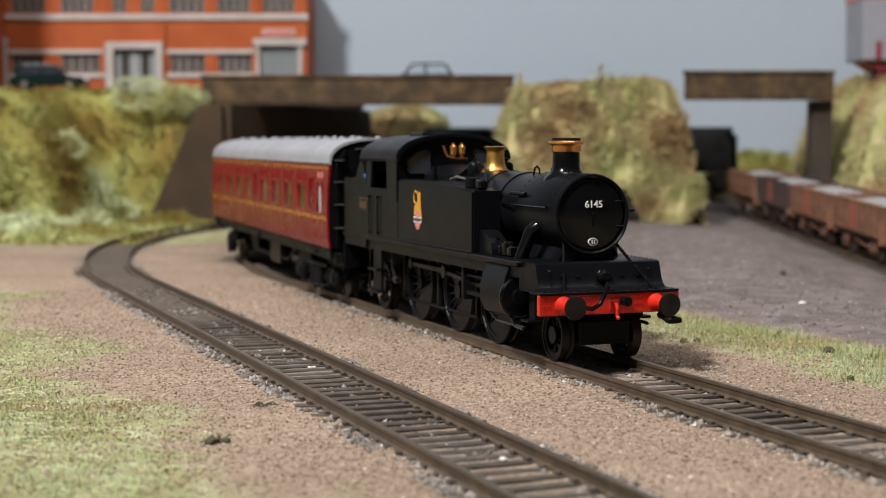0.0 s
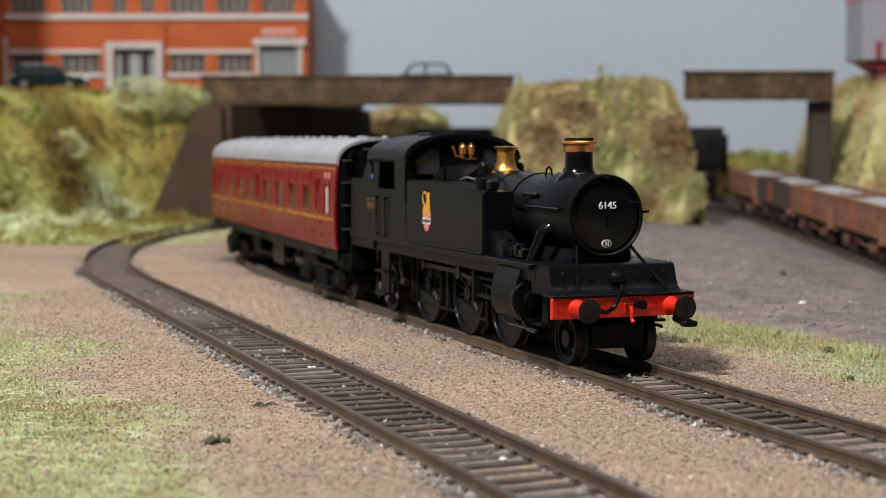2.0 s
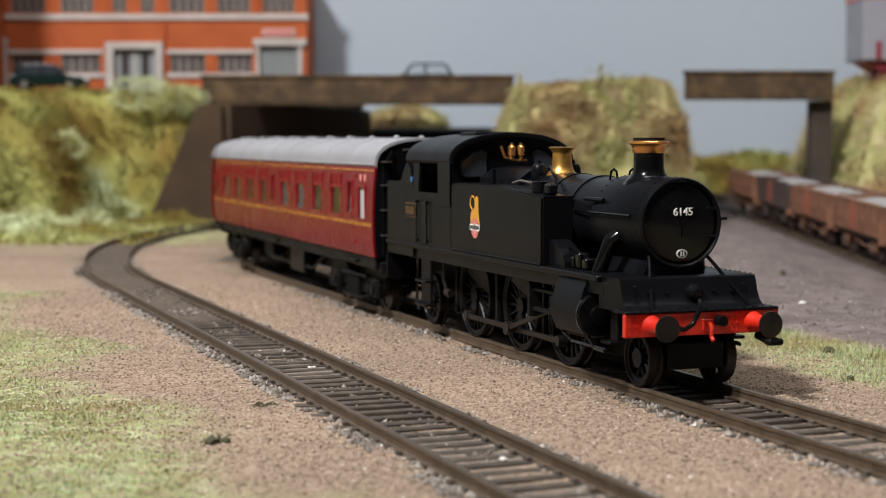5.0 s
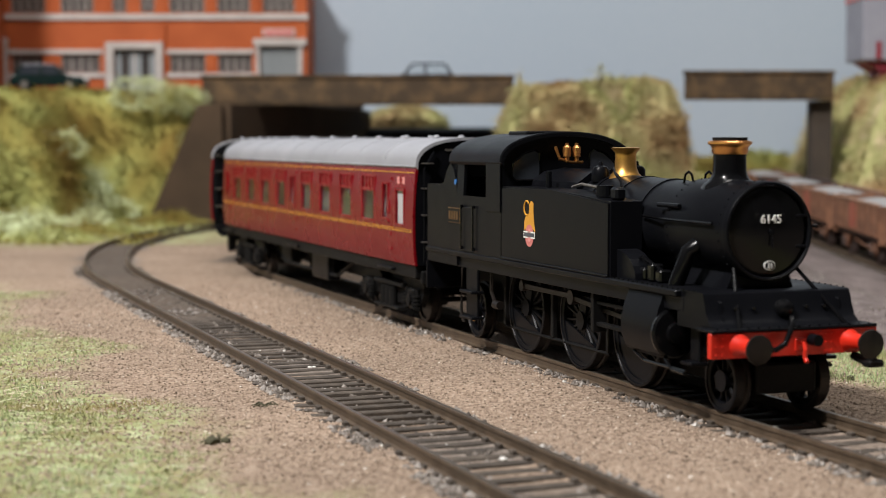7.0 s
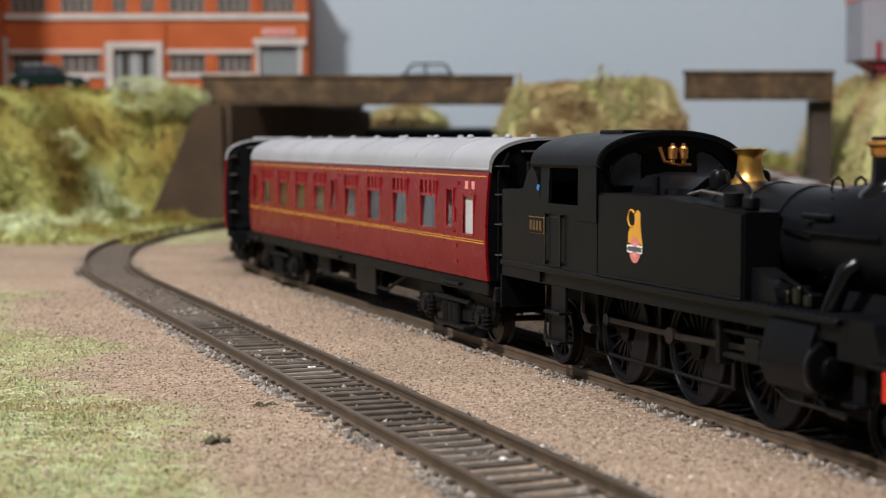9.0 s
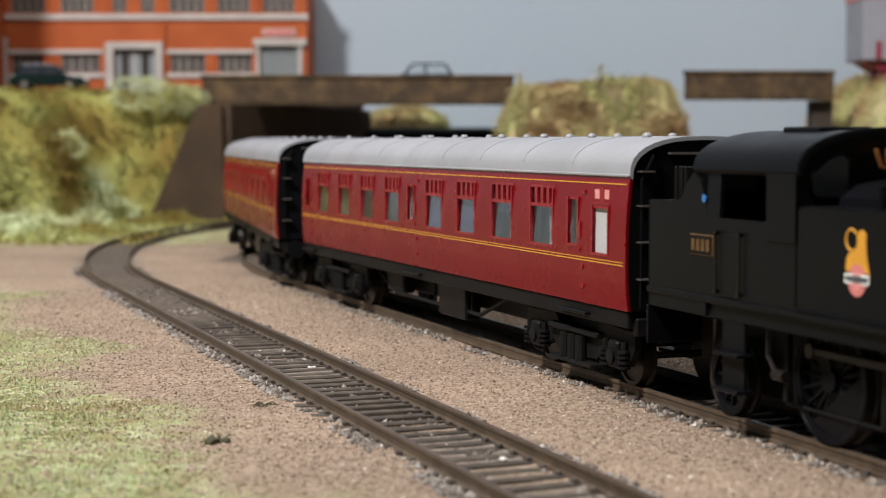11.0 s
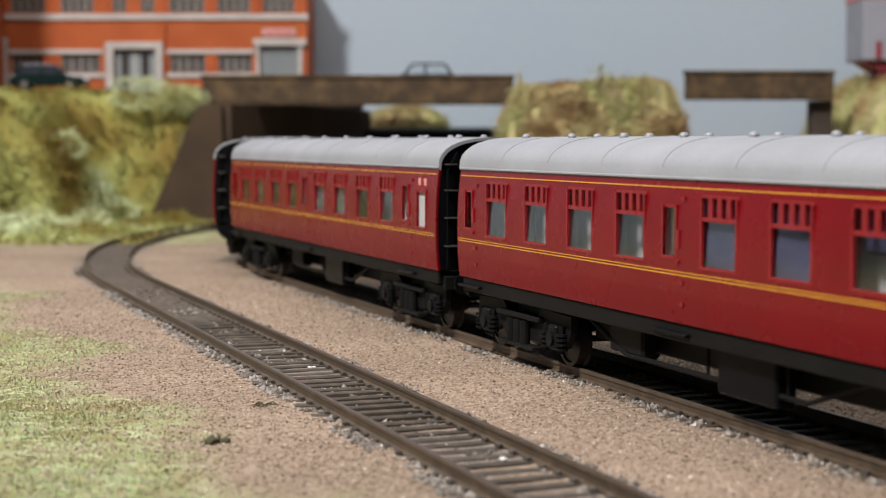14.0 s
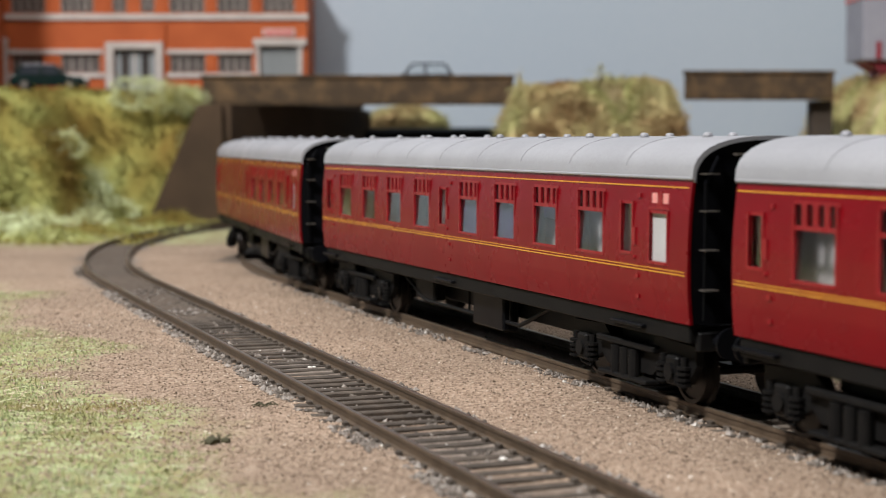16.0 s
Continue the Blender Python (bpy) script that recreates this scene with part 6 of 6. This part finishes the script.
        part("wheelset", w, M_DARKWAG, root, at=(x, 0, 6.15))
    return root


def siding_z(y):
    return -9.7 + 11.7 * (y - 800.0) / 450.0


for yc, paint, label, patch in ((1150, M_RUST, "rusty brown open wagon loaded with pale stone", False), (1044, M_DARKWAG, "dark sooty brown open wagon loaded with stone", True),
                                (938, M_RUST, "rusty brown open wagon with a faded red door", True), (832, M_RUST, "rusty brown ribbed open wagon, stone load", True), (726, M_RUST, "rusty brown open wagon loaded with pale stone", True)):
    make_wagon(label, paint, Matrix.Translation((0.2285, yc * MM, siding_z(yc) * MM)) @ Euler((0, radians(1.49), radians(-90))).to_matrix().to_4x4(), patch=patch)


def make_siding():
    root = empty("siding_track", Matrix.Translation((0.2285, 0.95, siding_z(950) * MM)) @ Euler((0, radians(1.49), radians(-90))).to_matrix().to_4x4())
    tagged(root, "dirty yard siding under the wagons", "railway track", kind="structure")
    for sy in (-9.2, 9.2):
        part("rail", prism(bmesh.new(), [(sy + a, z) for a, z in RAIL_PROFILE], "x", -350, 380), M_RAIL, root)
    first = None
    for k in range(110):
        x = -340 + k * 6.4
        if first is None:
            first = part("sleeper", box(-1.6, 1.6, -14.5, 14.5, -4.4, -2.6, 0.2), M_SLEEPER, root, at=(x, 0, 0))
        else:
            again(first, "sleeper", root, (x, 0, 0))


make_siding()

# ---- far coach behind the bank, shade under the bridge put into its black ----
def make_far_coach():
    root = empty("parcels_van", pose(0, 0, 0))
    tagged(root, "far coach passing behind the bank, shade put into its black", "railway van")
    arc = roof_arc(16, 17.4, 44.9, 53.0)
    part("van_body", prism(bmesh.new(), SECTION + [(-y, z) for y, z in reversed(SECTION)], "x", -COACH_L, 0), M_BLACKMATT, root, "coach body, black for the shade under the bridge")
    part("roof", prism(bmesh.new(), arc, "x", -COACH_L - 0.5, 0.5), M_BLACKMATT, root, "arched roof, shade put into its black", smooth=True)
    for x in (0.1, -COACH_L - 4.1):
        part("gangway", box(x, x + 4, -7, 7, 15, 47, 0.5), M_BLACKMATT, root)
    for k in range(9):
        for sy in (-1, 1):
            part("side_rib", box(-14 - k * 28 - 0.6, -14 - k * 28 + 0.6, sy * 17.9, sy * 18.5, 17, 44, 0.1), M_BLACKMATT, root)
    for bx in (-32, -COACH_L + 32):
        bg = part("bogie", box(bx - 27, bx + 27, -12, 12, 4, 14, 0.6), M_BLACKMATT, root)
        for wx in (-20.5, 20.5):
            w = bmesh.new()
            for sy in (-1, 1):
                lathe(w, [(6.9, sy * 7.9), (6.9, sy * 8.6), (6.2, sy * 8.8), (6.1, sy * 10.5), (1.2, sy * 10.3)], (0, 0, 0), "y", 18)
            part("wheelset", w, M_WHEEL, bg, at=(bx + wx, 0, 6.2))
    # wide black block that fills in the shadow below the body
    part("underframe", box(-COACH_L + 4, -4, -16, 16, 4, 15.95, 0.5), M_BLACKMATT, root)
    return root


FAR_COACH = make_far_coach()


def make_far_track():
    """Short line on which the far coach stands."""
    root = empty("far_track", pose(0.231, 1.290, 0.010, 0, 0, 170))
    tagged(root, "far running line behind the bank", "railway track", kind="structure")
    for sy in (-9.2, 9.2):
        part("rail", prism(bmesh.new(), [(sy + a, z) for a, z in RAIL_PROFILE], "x", -30, 380), M_RAIL, root)
    part("trackbed", box(-30, 380, -16, 16, -10, -2.62, 0.4), M_DARKWALL, root)


make_far_track()


# ---- movement ----
RUN = [(0, -347.0), (0.5, -347.0), (1, -346.3), (1.5, -343.0), (2, -339.6), (2.5, -335.5), (3, -330.6), (3.5, -325.0), (4, -318.6), (6.5, -279.8), (7, -268.8), (7.5, -256.4), (8, -243.0), (8.5, -229.4), (9, -215.2),
       (11.5, -119.0), (12, -95.8), (12.5, -71.2), (13, -45.0), (13.5, -17.3), (14, 12.4), (14.5, 44.0), (15, 77.4), (15.5, 113.0), (16, 150.2)]


def run(t):
    """Running length of the train at t seconds, glided through RUN."""
    k = max(i for i in range(len(RUN) - 1) if RUN[i][0] <= t + 1e-9)

    def slope(i):
        a, b = RUN[max(i - 1, 0)], RUN[min(i + 1, len(RUN) - 1)]
        return (b[1] - a[1]) / (b[0] - a[0])
    (t0, s0), (t1, s1) = RUN[k], RUN[k + 1]
    m0, m1, d = slope(k), slope(k + 1), t1 - t0
    u = (t - t0) / d
    return (2 * u ** 3 - 3 * u ** 2 + 1) * s0 + (u ** 3 - 2 * u ** 2 + u) * d * m0 + (3 * u ** 2 - 2 * u ** 3) * s1 + (u ** 3 - u ** 2) * d * m1


COACH_GAP, COACH_FIRST, BOGIE = 16.3, 155.2, 182.5


def coach_rows(s_front, line, z=0.0):
    """Pose of a coach whose front is at the running length s_front, and the turns of its two bogies."""
    sa = s_front - 32.2
    sb = sa - BOGIE
    xa, ya, ha = line.at(sa)
    xb, yb, hb = line.at(sb)
    d = math.atan2(ya - yb, xa - xb)
    mx, my = (xa + xb) / 2, (ya + yb) / 2
    return (mx + math.cos(d) * COACH_L / 2, my + math.sin(d) * COACH_L / 2, d, ha - d, hb - d)


def motions():
    steps = [i * 0.25 for i in range(65)]
    fine = [i * 0.1 for i in range(161)]
    rows = []
    for t in steps:
        x, y, h = TRAIN_LINE.at(run(t))
        rows.append((t, pose(x * MM, y * MM, 0, 0, 0, math.degrees(h))))
    walk(LOCO, rows)
    turn = {t: run(t) - run(9.0) for t in fine}
    for ax, x, r in LOCO_WHEELS:
        walk(ax, [(t, Matrix.Translation(Vector((x, 0, r)) * MM) @ Matrix.Rotation(turn[t] / r + radians(-68), 4, "Y")) for t in fine])
    R, CR = 11.1, 5.8
    for sy, cr, cn, xh in LOCO_RODS:
        r1, r2, r3 = [], [], []
        for t in fine:
            a = turn[t] / R + radians(-68) + (radians(90) if sy > 0 else 0)
            px, pz = CR * math.sin(a), CR * math.cos(a)
            r1.append((t, pose(px * MM, 0, (R + pz) * MM)))
            zt = 14.2 - (R + pz)
            dx = math.sqrt(33.0 ** 2 - zt ** 2)
            r2.append((t, pose((-63 + px) * MM, 0, (R + pz) * MM, 0, -math.degrees(math.asin(zt / 33.0)), 0)))
            r3.append((t, pose((-63 + px + dx) * MM, 0, 14.2 * MM)))
        walk(cr, r1)
        walk(cn, r2)
        walk(xh, r3)
    far = []
    for t in steps:
        s = min(run(t) - run(0), 300.0)
        s = s if s < 80 else 80 + 30 * (1 - math.exp(-(s - 80) / 30))
        far.append((t, pose((231 - s * 0.985 - 246.9 * 0.985) * MM, (1290 + (s + 246.9) * 0.174) * MM, 10.0 * MM, 0, 0, 170)))
    walk(FAR_COACH, far)
    for k, (root, bogies, wheels) in enumerate(COACHES):
        rr, b0, b1 = [], [], []
        for t in steps:
            x, y, d, ta, tb = coach_rows(run(t) - COACH_FIRST - k * (COACH_L + COACH_GAP), TRAIN_LINE)
            rr.append((t, pose(x * MM, y * MM, 0, 0, 0, math.degrees(d))))
            b0.append((t, pose(-32.2 * MM, 0, 0, 0, 0, math.degrees(ta))))
            b1.append((t, pose((-COACH_L + 32.2) * MM, 0, 0, 0, 0, math.degrees(tb))))
        walk(root, rr)
        walk(bogies[0], b0)
        walk(bogies[1], b1)
        for i, w in enumerate(wheels):
            wx = (-20.5, 20.5)[i % 2]
            walk(w, [(t, Matrix.Translation(Vector((wx, 0, 6.2)) * MM) @ Matrix.Rotation(turn[t] / 6.2, 4, "Y")) for t in fine])


motions()
